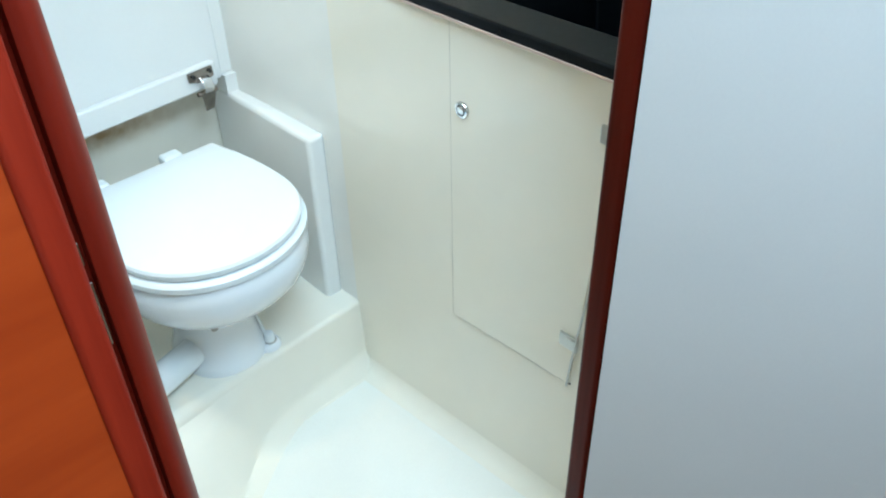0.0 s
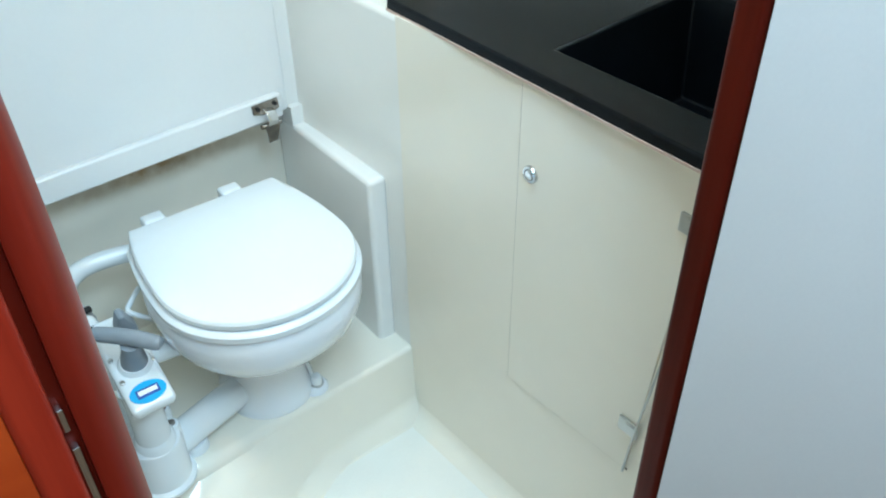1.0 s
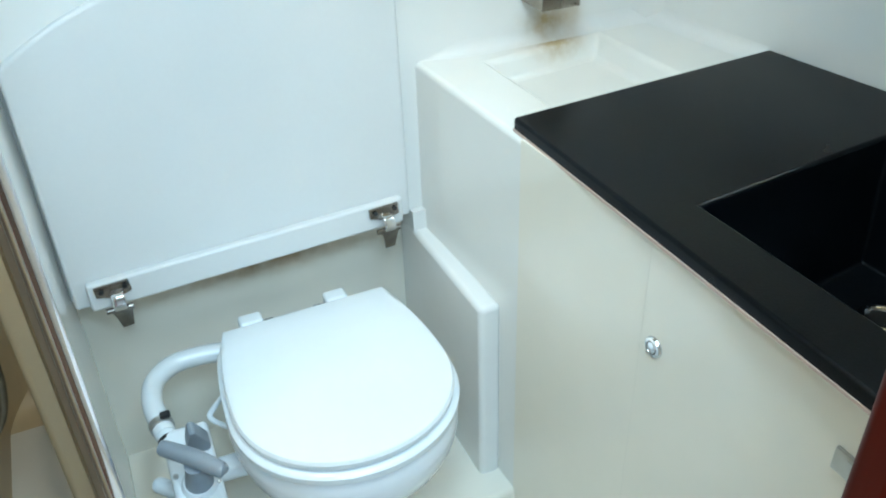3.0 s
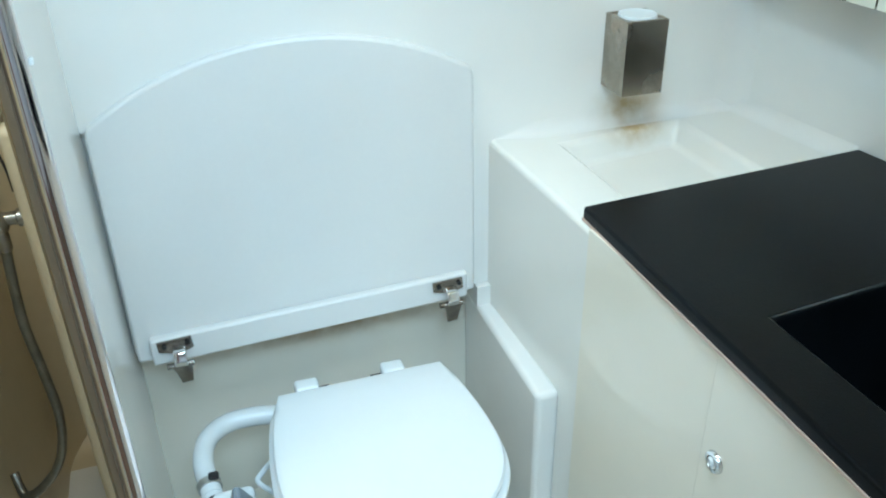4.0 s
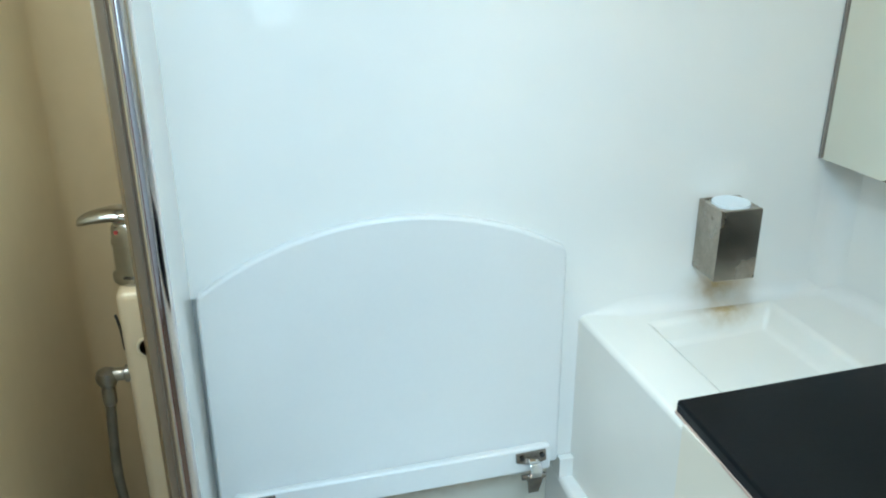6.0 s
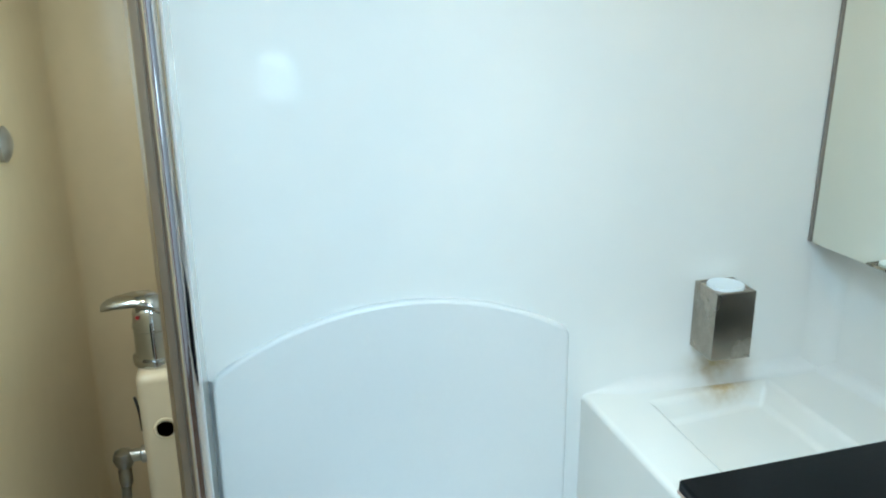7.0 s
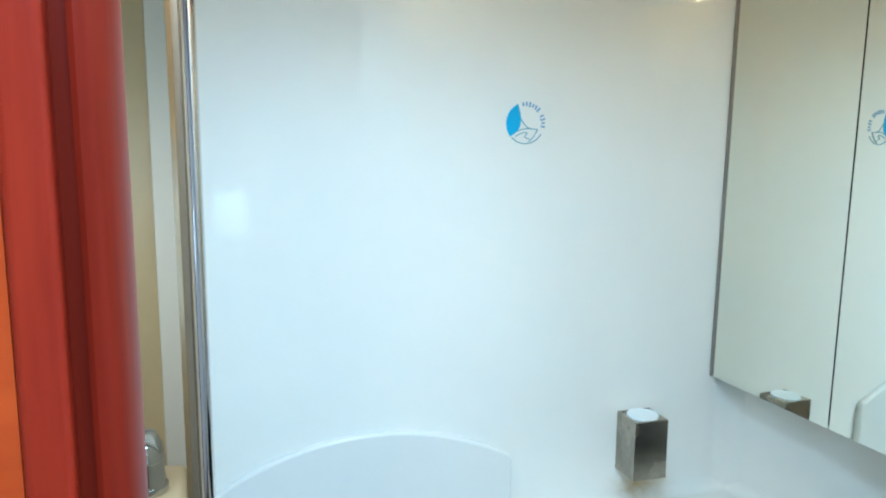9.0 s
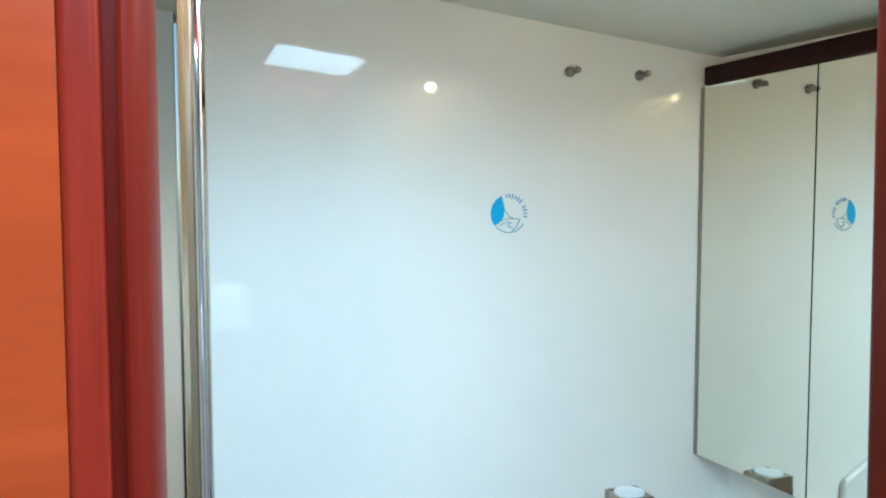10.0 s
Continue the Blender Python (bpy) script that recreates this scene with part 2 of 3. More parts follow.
def prism(outline, a0, a1, axis="z", bevel=0.0, segments=2, into=None):
    """An outline drawn out along an axis: (x, y) along z, (x, z) along y, (y, z) along x."""
    put = {"z": lambda p, a: (p[0], p[1], a), "y": lambda p, a: (p[0], a, p[1]), "x": lambda p, a: (a, p[0], p[1])}[axis]
    bm = bmesh.new()
    lo = [bm.verts.new(put(p, a0)) for p in outline]
    hi = [bm.verts.new(put(p, a1)) for p in outline]
    bm.faces.new(lo)
    bm.faces.new(hi)
    for i in range(len(lo)):
        j = (i + 1) % len(lo)
        bm.faces.new((lo[i], lo[j], hi[j], hi[i]))
    bmesh.ops.recalc_face_normals(bm, faces=bm.faces)
    bevelled(bm, bevel, segments)
    return joined(into, bm)


def loft(rings, cap=True, into=None):
    """Skins closed rings of points."""
    bm = bmesh.new()
    rows = [[bm.verts.new(p) for p in ring] for ring in rings]
    for a, b in zip(rows, rows[1:]):
        for i in range(len(a)):
            j = (i + 1) % len(a)
            bm.faces.new((a[i], a[j], b[j], b[i]))
    if cap:
        bm.faces.new(rows[0])
        bm.faces.new(rows[-1])
    return joined(into, bm)


def lathe(profile, at, axis="z", n=28, into=None):
    """Turns (radius, height) pairs round an axis through a place."""
    at = Vector(at)
    turn = {"z": lambda c, s, h: Vector((c, s, h)), "y": lambda c, s, h: Vector((c, h, s)), "x": lambda c, s, h: Vector((h, c, s))}[axis]
    rings = [[at + turn(r * math.cos(2 * math.pi * i / n), r * math.sin(2 * math.pi * i / n), h) for i in range(n)] for r, h in profile]
    return loft(rings, into=into)


def tube(points, radius, n=14, smooth=6, into=None):
    """A round pipe along a smoothed line; radius may be a list along the points."""
    pts = [Vector(p) for p in points]
    rad = radius if isinstance(radius, (list, tuple)) else [radius] * len(pts)
    line, rr = [], []
    for i in range(len(pts) - 1):
        a, b, c, d = pts[max(i - 1, 0)], pts[i], pts[i + 1], pts[min(i + 2, len(pts) - 1)]
        steps = smooth if len(pts) > 2 else 1
        for k in range(steps):
            t = k / steps
            line.append(0.5 * ((2 * b) + (c - a) * t + (2 * a - 5 * b + 4 * c - d) * t * t + (3 * b - a - 3 * c + d) * t ** 3))
            rr.append(rad[i] + (rad[i + 1] - rad[i]) * t)
    line.append(pts[-1])
    rr.append(rad[-1])
    rings, side = [], None
    for i, p in enumerate(line):
        way = (line[min(i + 1, len(line) - 1)] - line[max(i - 1, 0)]).normalized()
        if side is None:
            side = way.orthogonal().normalized()
        side = (side - way * side.dot(way)).normalized()
        up = way.cross(side)
        rings.append([p + rr[i] * (math.cos(2 * math.pi * k / n) * side + math.sin(2 * math.pi * k / n) * up) for k in range(n)])
    return loft(rings, into=into)


def eased(t):
    t = min(1.0, max(0.0, t))
    return t * t * (3 - 2 * t)


def face_x(y):
    """Front of the vanity, which runs slightly out of square."""
    return -0.004 - 0.047 * y


def hull_x(y):
    return 0.462 - 0.13 * y


def niche_z(x):
    """Head of the toilet niche, which rises a little towards the vanity."""
    return 0.592 + 0.0335 * (x + 0.589)


# ---- the large structure ----
solid("floor", box(-0.95, 0.75, -1.0, 0.62, -0.05, 0.0), GELCOAT_FLOOR, "white moulded gelcoat floor of the wet compartment", "floor", kind="structure")
solid("floor_cabin", box(-2.0, 1.6, -3.05, -1.003, -0.05, -0.002), SOLE, "brown wooden cabin floor outside the doorway", "floor", kind="structure")

bm = prism([(-0.6190, 0.985), (-0.6120, 0.985), (-0.6120, niche_z(-0.612)), (0.0, niche_z(0.0)), (0.60, niche_z(0.0)), (0.60, 2.25), (-0.6190, 2.25)], 0.0, 0.06, axis="y")
box(-0.6190, -0.6118, 0.016, 0.06, 0.590, 0.986, into=bm)
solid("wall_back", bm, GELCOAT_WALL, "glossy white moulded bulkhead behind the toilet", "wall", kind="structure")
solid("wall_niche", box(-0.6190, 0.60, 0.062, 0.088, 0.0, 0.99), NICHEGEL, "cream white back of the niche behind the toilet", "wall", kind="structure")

solid("wall_hull", prism([(hull_x(0.0), 0.0), (hull_x(-1.0), -1.0), (hull_x(-1.0) + 0.06, -1.0), (hull_x(0) + 0.06, 0.0)], 0.0, 2.2), GELCOAT, "cream white moulded hull side above the worktop", "wall", kind="structure")

solid("wall_partition", box(-0.6238, -0.6185, -0.411, 0.56, 0.0, 2.2, 0.001), GELCOAT, "white partition between the toilet and the shower", "wall", kind="structure")

# shower liner with a rounded corner
ox, oy, r = -0.875, 0.55, 0.11
run = [(ox, -0.96)] + [(ox + r - r * math.cos(a), oy - r + r * math.sin(a)) for a in [i * math.pi / 16 for i in range(9)]] + [(-0.6285, oy)]
back = [(-0.6285, oy + 0.03), (ox - 0.03, oy + 0.03), (ox - 0.03, -0.96)]
solid("wall_shower", prism(run + back, 0.0, 2.25), BEIGE, "beige moulded liner of the shower, rounded in its corner", "wall", kind="structure")
bm = prism([(oy, 0.0), (oy, 0.10)] + [(oy - 0.10 + 0.10 * math.sin(a), 0.10 - 0.10 * math.cos(a)) for a in [math.pi / 2 - i * math.pi / 16 for i in range(9)]], -0.875, -0.6285, axis="x")
solid("trim_shower_cove", bm, BEIGE, "beige rounded cove at the foot of the shower wall", "trim", kind="structure")

# ceiling with the hatch opening
def ceiling_piece(x0, x1, y0, y1, into=None):
    return prism([(x0, ceil_z(x0)), (x1, ceil_z(x1)), (x1, ceil_z(x1) + 0.04), (x0, ceil_z(x0) + 0.04)], y0, y1, axis="y", into=into)

HX0, HX1, HY0, HY1 = -0.385, -0.145, -0.955, -0.632
bm = ceiling_piece(-0.95, HX0, -1.0, 0.62)
ceiling_piece(HX1, 0.75, -1.0, 0.62, bm)
ceiling_piece(HX0, HX1, HY1, 0.62, bm)
ceiling_piece(HX0, HX1, -1.0, HY0, bm)
solid("ceiling", bm, HEADLINER, "cream sloping deckhead over the compartment", "ceiling", kind="structure")
hatch = thing("roof_hatch", ((HX0 + HX1) / 2, (HY0 + HY1) / 2, 2.0), "small daylight roof hatch with a white frame", "hatch", kind="structure")
bm = None
for x0, x1, y0, y1 in ((HX0 - 0.02, HX0 + 0.004, HY0, HY1), (HX1 - 0.004, HX1 + 0.02, HY0, HY1), (HX0 - 0.02, HX1 + 0.02, HY0 - 0.004, HY0 + 0.002), (HX0 - 0.02, HX1 + 0.02, HY1 - 0.004, HY1 + 0.02)):
    bm = prism([(x0, ceil_z(x0) - 0.002), (x1, ceil_z(x1) - 0.002), (x1, ceil_z(x1) + 0.012), (x0, ceil_z(x0) + 0.012)], y0, y1, axis="y", into=bm)
part("hatch_frame", bm, LAMINATE, hatch)
part("hatch_glass", prism([(HX0, ceil_z(HX0) + 0.006), (HX1, ceil_z(HX1) + 0.006), (HX1, ceil_z(HX1) + 0.012), (HX0, ceil_z(HX0) + 0.012)], HY0, HY1, axis="y"), SKYGLOW, hatch, "bright frosted daylight glass")

# front bulkhead beside and over the doorway
bm = box(-0.95, -0.6875, -0.995, -0.960, 0.0, 2.2)
box(-0.020, 0.75, -0.995, -0.972, 0.0, 2.2, into=bm)
box(-0.674, -0.020, -0.994, -0.961, 1.962, 2.2, into=bm)
solid("wall_front", bm, GELCOAT, "white bulkhead with the doorway, inside face", "wall", kind="structure")

# unseen port, made up to go with the shower fill light
port = thing("shower_fill_port", (-0.873, -0.22, 1.33), "small glowing port added out of view to fill the shower with light", "window", kind="structure")
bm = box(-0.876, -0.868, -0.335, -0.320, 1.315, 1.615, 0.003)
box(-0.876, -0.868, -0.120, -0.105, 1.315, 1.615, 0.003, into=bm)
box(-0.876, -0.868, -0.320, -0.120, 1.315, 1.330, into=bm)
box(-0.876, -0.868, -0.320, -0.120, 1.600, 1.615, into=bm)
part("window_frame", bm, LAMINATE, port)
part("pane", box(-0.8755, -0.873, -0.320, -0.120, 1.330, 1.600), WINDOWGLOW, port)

# cabin outside the doorway
solid("wall_cabin_panel", box(-2.0, -0.6885, -1.0195, -1.003, 0.0, 2.2), CHERRY, "orange-brown cherry veneer bulkhead beside the doorway", "wall", kind="structure")
bm = box(-0.112, 1.6, -1.001, -0.996, 0.0, 2.2)
box(-0.687, -0.112, -1.001, -0.996, 2.0, 2.2, into=bm)
solid("wall_cabin_far", bm, LAMINATE, "white bulkhead behind the open door", "wall", kind="structure")
solid("wall_cabin_side", box(-2.05, -2.0, -3.05, -1.0, 0.0, 2.2), LAMINATE, "white side wall of the cabin", "wall", kind="structure")
solid("wall_cabin_opposite", box(1.6, 1.65, -3.05, -1.0, 0.0, 2.2), LAMINATE, "white side wall of the cabin", "wall", kind="structure")
bm = box(-2.0, -0.48, -3.05, -3.0, 0.0, 2.2)
box(-0.27, 1.6, -3.05, -3.0, 0.0, 2.2, into=bm)
box(-0.48, -0.27, -3.05, -3.0, 0.0, 1.0, into=bm)
box(-0.48, -0.27, -3.05, -3.0, 1.24, 2.2, into=bm)
solid("wall_cabin_rear", bm, LAMINATE, "white rear wall of the cabin with a window", "wall", kind="structure")
window = thing("window_1", (-0.375, -3.03, 1.0), "small cabin window, its lower pane behind a pale blind", "window", kind="structure")
part("pane", box(-0.455, -0.305, -3.04, -3.03, 1.176, 1.24), SKYGLOW, window)
part("blind", box(-0.48, -0.27, -3.04, -3.03, 1.0, 1.172), WINDOWGLOW, window, "pale blind with daylight behind it")
bm = box(-0.48, -0.455, -3.045, -3.02, 1.172, 1.24)
box(-0.305, -0.27, -3.045, -3.02, 1.172, 1.24, into=bm)
part("window_frame", bm, LAMINATE, window)
bm = box(-2.0, 1.6, -3.05, -1.003, 2.13, 2.17)
solid("ceiling_cabin", bm, HEADLINER, "cream cabin deckhead", "ceiling", kind="structure")

# door frame
frame_l = thing("door_frame", (-0.66, -1.02, 0.0), "dark red varnished mahogany door frame, latch side", "door frame", kind="structure")


def stop_ring(z):
    """One slice of the rounded stop, which bows a little into the doorway in its lower half."""
    bow = 0.007 * eased((1.42 - z) / 0.30)
    nose = [(-0.657 + (0.018 + bow) * math.cos(a), -0.968 + 0.042 * math.sin(a)) for a in [radians(-88 + 10 * i) for i in range(15)]]
    return [(x, y, z) for x, y in [(-0.6592, -0.930), (-0.6592, -1.0085)] + nose + [(-0.650, -0.930)]]


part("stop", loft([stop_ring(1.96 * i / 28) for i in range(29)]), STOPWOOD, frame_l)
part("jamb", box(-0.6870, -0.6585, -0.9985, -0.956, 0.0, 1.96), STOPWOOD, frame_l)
part("architrave", box(-0.6884, -0.6672, -1.0235, -0.9990, 0.0, 2.0, 0.005, 4), MAHOGANY, frame_l)
part("strike_plate", box(-0.6664, -0.6615, -1.0050, -0.9985, 0.978, 1.030, 0.001), CHROME, frame_l, "slim chrome strike plate")
part("strike_screw", box(-0.6664, -0.6622, -1.0050, -0.9985, 1.043, 1.060, 0.001), CHROME, frame_l, "small chrome catch above the plate")
frame_r = thing("door_frame", (-0.128, -1.0, 0.0), "dark red varnished mahogany door frame, hinge side, shade in its colour", "door frame", kind="structure")
part("stop", box(-0.1270, -0.1040, -1.0310, -0.9980, 0.0, 1.96, 0.008, 4), SHADEDMAHOGANY, frame_r)
top = thing("door_frame", (-0.38, -1.0, 1.96), "dark red varnished mahogany head of the doorway", "door frame", kind="structure")
part("lintel", box(-0.6625, -0.108, -1.022, -0.955, 1.962, 2.0, 0.006), MAHOGANY, top)
# added board, out of view: hides the hatch-lit wall from the bulkhead gloss
part("reflection_blocker", box(-0.6620, -0.0200, -0.9608, -0.9560, 1.998, 2.100), STOPWOOD, top, "unseen dark board added to keep the bulkhead reflection dark")

# open door, swung well back from its frame
door = thing("door_1", (0.1, -1.15, 0.02), "white laminate door with pale edging, swung wide open", "door", kind="structure")
swing = Matrix.Translation((-0.1275, -1.0340, 0)) @ Matrix.Rotation(radians(-56), 4, "Z")
bm = box(0.0034, 0.66, 0.0, 0.028, 0.02, 1.93)
bm.transform(swing)
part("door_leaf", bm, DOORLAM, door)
bm = box(0.0, 0.0035, -0.0004, 0.0284, 0.02, 1.93)
bm.transform(swing)
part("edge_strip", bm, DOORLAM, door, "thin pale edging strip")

# ---- shower edge and fittings ----
pole = thing("shower_pole", (-0.6038, -0.418, 0.0), "polished chrome pole with a bronze trim on the partition edge", "pole")
part("tube", lathe([(0.0122, 0.0), (0.0122, 2.085)], (-0.6038, -0.418, 0.0), n=32), POLECHROME, pole)
part("edge_trim", prism([(-0.6242, -0.4115), (-0.6242, -0.4135), (-0.6185, -0.4335), (-0.6105, -0.4335), (-0.6105, -0.4115)], 0.0, 2.09, bevel=0.0015), BRONZE, pole, "bronze edge trim")

solid("trim_shower_return", box(-0.676, -0.6280, 0.50, 0.549, 0.0, 2.2, 0.004), LAMINATE, "white upright return at the end of the shower wall", "trim", kind="structure")

column = thing("shower_column", (-0.66, 0.08, 0.0), "pale beige moulded tap column with a round hole", "shower column")
part("column_body", box(-0.724, -0.6280, 0.0, 0.16, 0.0, 1.007, 0.015, 4), CREAM, column)
part("hole", lathe([(0.0135, -0.002), (0.0135, 0.004)], (-0.687, -0.0005, 0.915), "y"), BLACK, column, "round black hole")
part("hole_rim", lathe([(0.013, 0.0), (0.017, 0.0), (0.0185, 0.002), (0.013, 0.002)], (-0.687, -0.0025, 0.915), "y"), CREAM, column)
part("slot_edge", tube([(-0.729, 0.014, 0.966), (-0.7245, 0.012, 0.942), (-0.7235, 0.014, 0.908)], 0.0022, n=8), BLACK, column, "thin black edge of a slot")

tap = thing("shower_mixer_tap", (-0.694, 0.05, 1.007), "chrome single-lever mixer tap on the column", "tap")
part("tap_body", lathe([(0.033, 0.0), (0.035, 0.003), (0.035, 0.012), (0.0300, 0.015), (0.0290, 0.058), (0.0305, 0.060), (0.0305, 0.064), (0.029, 0.067), (0.028, 0.084), (0.022, 0.096), (0.010, 0.102)], (-0.694, 0.05, 1.007)), TAPCHROME, tap)
rings = []
for k, (dx, z, w, h) in enumerate(((0.022, 1.088, 0.016, 0.010), (0.012, 1.102, 0.024, 0.016), (-0.006, 1.110, 0.025, 0.014), (-0.028, 1.113, 0.022, 0.011), (-0.054, 1.110, 0.019, 0.009), (-0.066, 1.107, 0.016, 0.008), (-0.074, 1.104, 0.011, 0.005))):
    rings.append([(-0.690 + dx, 0.045 + w * math.cos(2 * math.pi * i / 16), z + h * math.sin(2 * math.pi * i / 16)) for i in range(16)])
part("tap_lever", loft(rings), TAPCHROME, tap)
part("seam", box(-0.6952, -0.6932, 0.0193, 0.0215, 1.026, 1.080), BLACK, tap, "thin dark seam")
part("hot_dot", lathe([(0.003, -0.001), (0.003, 0.001)], (-0.712, 0.0265, 1.090), "y", 12), plain("red_dot", (0.22, 0.01, 0.01)), tap, "tiny red dot")

hose = thing("shower_hose", (-0.76, 0.02, 0.30), "grey braided shower hose on a chrome elbow", "hose")
part("elbow", lathe([(0.004, -0.017), (0.011, -0.014), (0.0160, -0.005), (0.0168, 0.002), (0.0138, 0.011), (0.005, 0.016)], (-0.757, 0.02, 0.860), n=20), FITTING, hose)
part("spigot", lathe([(0.010, 0.0), (0.010, 0.025), (0.0135, 0.027), (0.0135, 0.046)], (-0.756, 0.02, 0.864), "x", 18), FITTING, hose)
part("pipe", tube([(-0.757, 0.02, 0.85), (-0.760, 0.02, 0.80), (-0.766, 0.018, 0.69), (-0.760, 0.016, 0.59), (-0.757, 0.014, 0.50), (-0.772, 0.012, 0.42), (-0.806, 0.015, 0.365), (-0.850, 0.03, 0.330), (-0.866, 0.06, 0.36)], 0.0078, n=12, smooth=8), HOSE, hose)
part("ferrule", lathe([(0.008, 0.0), (0.0105, 0.004), (0.0105, 0.026), (0.008, 0.032)], (-0.758, 0.02, 0.813), n=18), FITTING, hose)

holder = thing("shower_head_holder", (-0.866, 0.08, 1.33), "round grey shower head holder on the beige wall", "holder")
part("disc", lathe([(0.026, 0.0), (0.026, 0.008), (0.018, 0.013), (0.010, 0.016)], (-0.8752, 0.085, 1.350), "x", 24), DULL, holder)

clip = thing("plastic_clip", (-0.612, -0.245, 1.165), "tiny clear plastic clip on the partition", "clip")
part("stub", box(-0.6185, -0.6135, -0.249, -0.239, 1.157, 1.165, 0.002), CUPGLASS, clip)

# ---- folding seat on the back bulkhead ----
cx, cz = -0.305, 1.0930
RADIUS = 0.52
arc = []
for i in range(25):
    x = -0.044 + (-0.605 + 0.044) * i / 24
    arc.append((x, cz - RADIUS + math.sqrt(RADIUS ** 2 - (x - cx) ** 2)))
outline = [(-0.6135, niche_z(-0.6135)), (-0.034, niche_z(-0.034)), (-0.036, arc[0][1] - 0.020), (-0.0385, arc[0][1] - 0.007)] + arc + [(-0.6095, arc[-1][1] - 0.007), (-0.6115, arc[-1][1] - 0.020)]
seat = thing("folding_seat", (-0.30, -0.01, 0.592), "white arched folding seat panel, hinged up against the bulkhead", "folding seat")
part("panel", prism(outline, -0.0180, 0.0005, axis="y", bevel=0.007, segments=4), PANEL, seat)
rail = prism([(-0.589, niche_z(-0.589)), (-0.054, niche_z(-0.054)), (-0.054, niche_z(-0.054) + 0.050), (-0.589, niche_z(-0.589) + 0.050)], -0.034, -0.0175, axis="y", bevel=0.005, segments=3)
part("hinge_rail", rail, PANEL, seat)


def seat_hinge(x, z):
    h = part("hinge", prism([(x - 0.028, z + 0.010), (x + 0.026, z + 0.013), (x + 0.028, z - 0.008), (x + 0.012, z - 0.014), (x - 0.006, z - 0.014), (x - 0.027, z - 0.008)], -0.0385, -0.0340, axis="y", bevel=0.0012), HINGESTEEL, seat, "polished steel hinge")
    part("knuckle", prism([(-0.036, z - 0.002), (-0.050, z - 0.006), (-0.058, z - 0.020), (-0.052, z - 0.033), (-0.044, z - 0.030), (-0.044, z - 0.018), (-0.036, z - 0.012)], x - 0.006, x + 0.015, axis="x", bevel=0.0025), CHROME, h)
    part("barrel", tube([(x - 0.018, -0.045, z - 0.033), (x + 0.024, -0.045, z - 0.033)], 0.0050), HINGESTEEL, h)
    bm = prism([(x - 0.012, z - 0.034), (x + 0.022, z - 0.032), (x + 0.020, z - 0.048), (x + 0.017, z - 0.076), (x - 0.001, z - 0.078), (x - 0.006, z - 0.050)], -0.002, 0.002, axis="y", bevel=0.0008)
    for v in bm.verts:
        v.co.y += -0.046 + 0.30 * (z - 0.033 - v.co.z)
    part("strap", bm, HINGESTEEL, h)
    part("screw", lathe([(0.004, 0.0), (0.004, -0.002), (0.002, -0.003)], (x - 0.017, -0.040, z + 0.002), "y", 10), BLACK, h)
    part("screw", lathe([(0.004, 0.0), (0.004, -0.002), (0.002, -0.003)], (x + 0.019, -0.040, z + 0.004), "y", 10), BLACK, h)


seat_hinge(-0.091, 0.642)
seat_hinge(-0.551, 0.628)

# ---- plinth and niche rib ----
def plinth_section(x):
    """One upright slice of the plinth: a crisp nose by the vanity that runs out into a soft ramp."""
    soft = eased((-0.15 - x) / 0.34)
    nose, foot, r = -0.338 + 0.038 * x, -0.372 - 0.150 * soft, 0.010 + 0.016 * soft
    pts = [(0.062, -0.001), (0.062, 0.186)]
    for i in range(7):
        a = math.pi / 2 * i / 6
        pts.append((nose + r - r * math.sin(a), 0.186 - r + r * math.cos(a)))
    low = 0.186 - r
    for i in range(1, 17):
        t = i / 16
        u, v = nose - 0.010 * t, low * (1 - t)
        ramp = (nose + (foot - nose) * t ** (1 / (1 + 1.2 * soft)), low * (1 - t) ** (1.0 + 1.1 * soft))
        pts.append((u + (ramp[0] - u) * (soft if t < 0.75 else max(soft, (t - 0.75) * 4)), v + (ramp[1] - v) * soft))
    pts.append((pts[-1][0], -0.001))
    return [(x, p, q) for p, q in pts]


bm = loft([plinth_section(-0.618 + 0.6295 * i / 40) for i in range(41)])
solid("toilet_plinth", bm, CREAMGEL, "white moulded plinth under the toilet", "plinth", kind="structure")
def cove(r, n=6):
    return [(0.0, 0.0), (r, 0.0)] + [(r - r * math.sin(a), r - r * math.cos(a)) for a in [math.pi / 2 * i / n for i in range(1, n)]] + [(0.0, r)]


bm = prism([(-0.345 - p, q - 0.0005) for p, q in cove(0.036)], -0.215, 0.010, axis="x")
solid("trim_plinth_cove", bm, CREAMGEL, "white rounded cove where plinth meets floor", "trim", kind="structure")
bm = prism([(0.013 - p, q - 0.0005) for p, q in cove(0.042)], -0.972, -0.345, axis="y")
for v in bm.verts:
    v.co.x += -0.047 * (v.co.y + 0.345)
solid("trim_vanity_cove", bm, CREAMGEL, "white rounded cove where vanity meets floor", "trim", kind="structure")
bm = box(-0.028, 0.0125, -0.282, 0.0618, 0.170, 0.571, 0.011, 4)
box(-0.028, 0.0, -0.013, 0.0618, 0.569, niche_z(-0.028) - 0.001, into=bm)
solid("niche_rib", bm, GELCOAT, "white moulded rib beside the toilet against the vanity", "rib", kind="structure")

# ---- vanity ----
vanity = thing("vanity_unit", (0.25, -0.5, 0.0), "white moulded vanity unit under a dark worktop", "vanity unit")
# body with the raised soap tray at its end
bm = prism([(face_x(-0.333) - 0.0006, -0.333), (face_x(-0.959) - 0.0006, -0.959), (face_x(-0.959) + 0.03, -0.959), (face_x(-0.333) + 0.03, -0.333)], 0.0, 0.887)
part("body", bm, CREAMGEL, vanity)


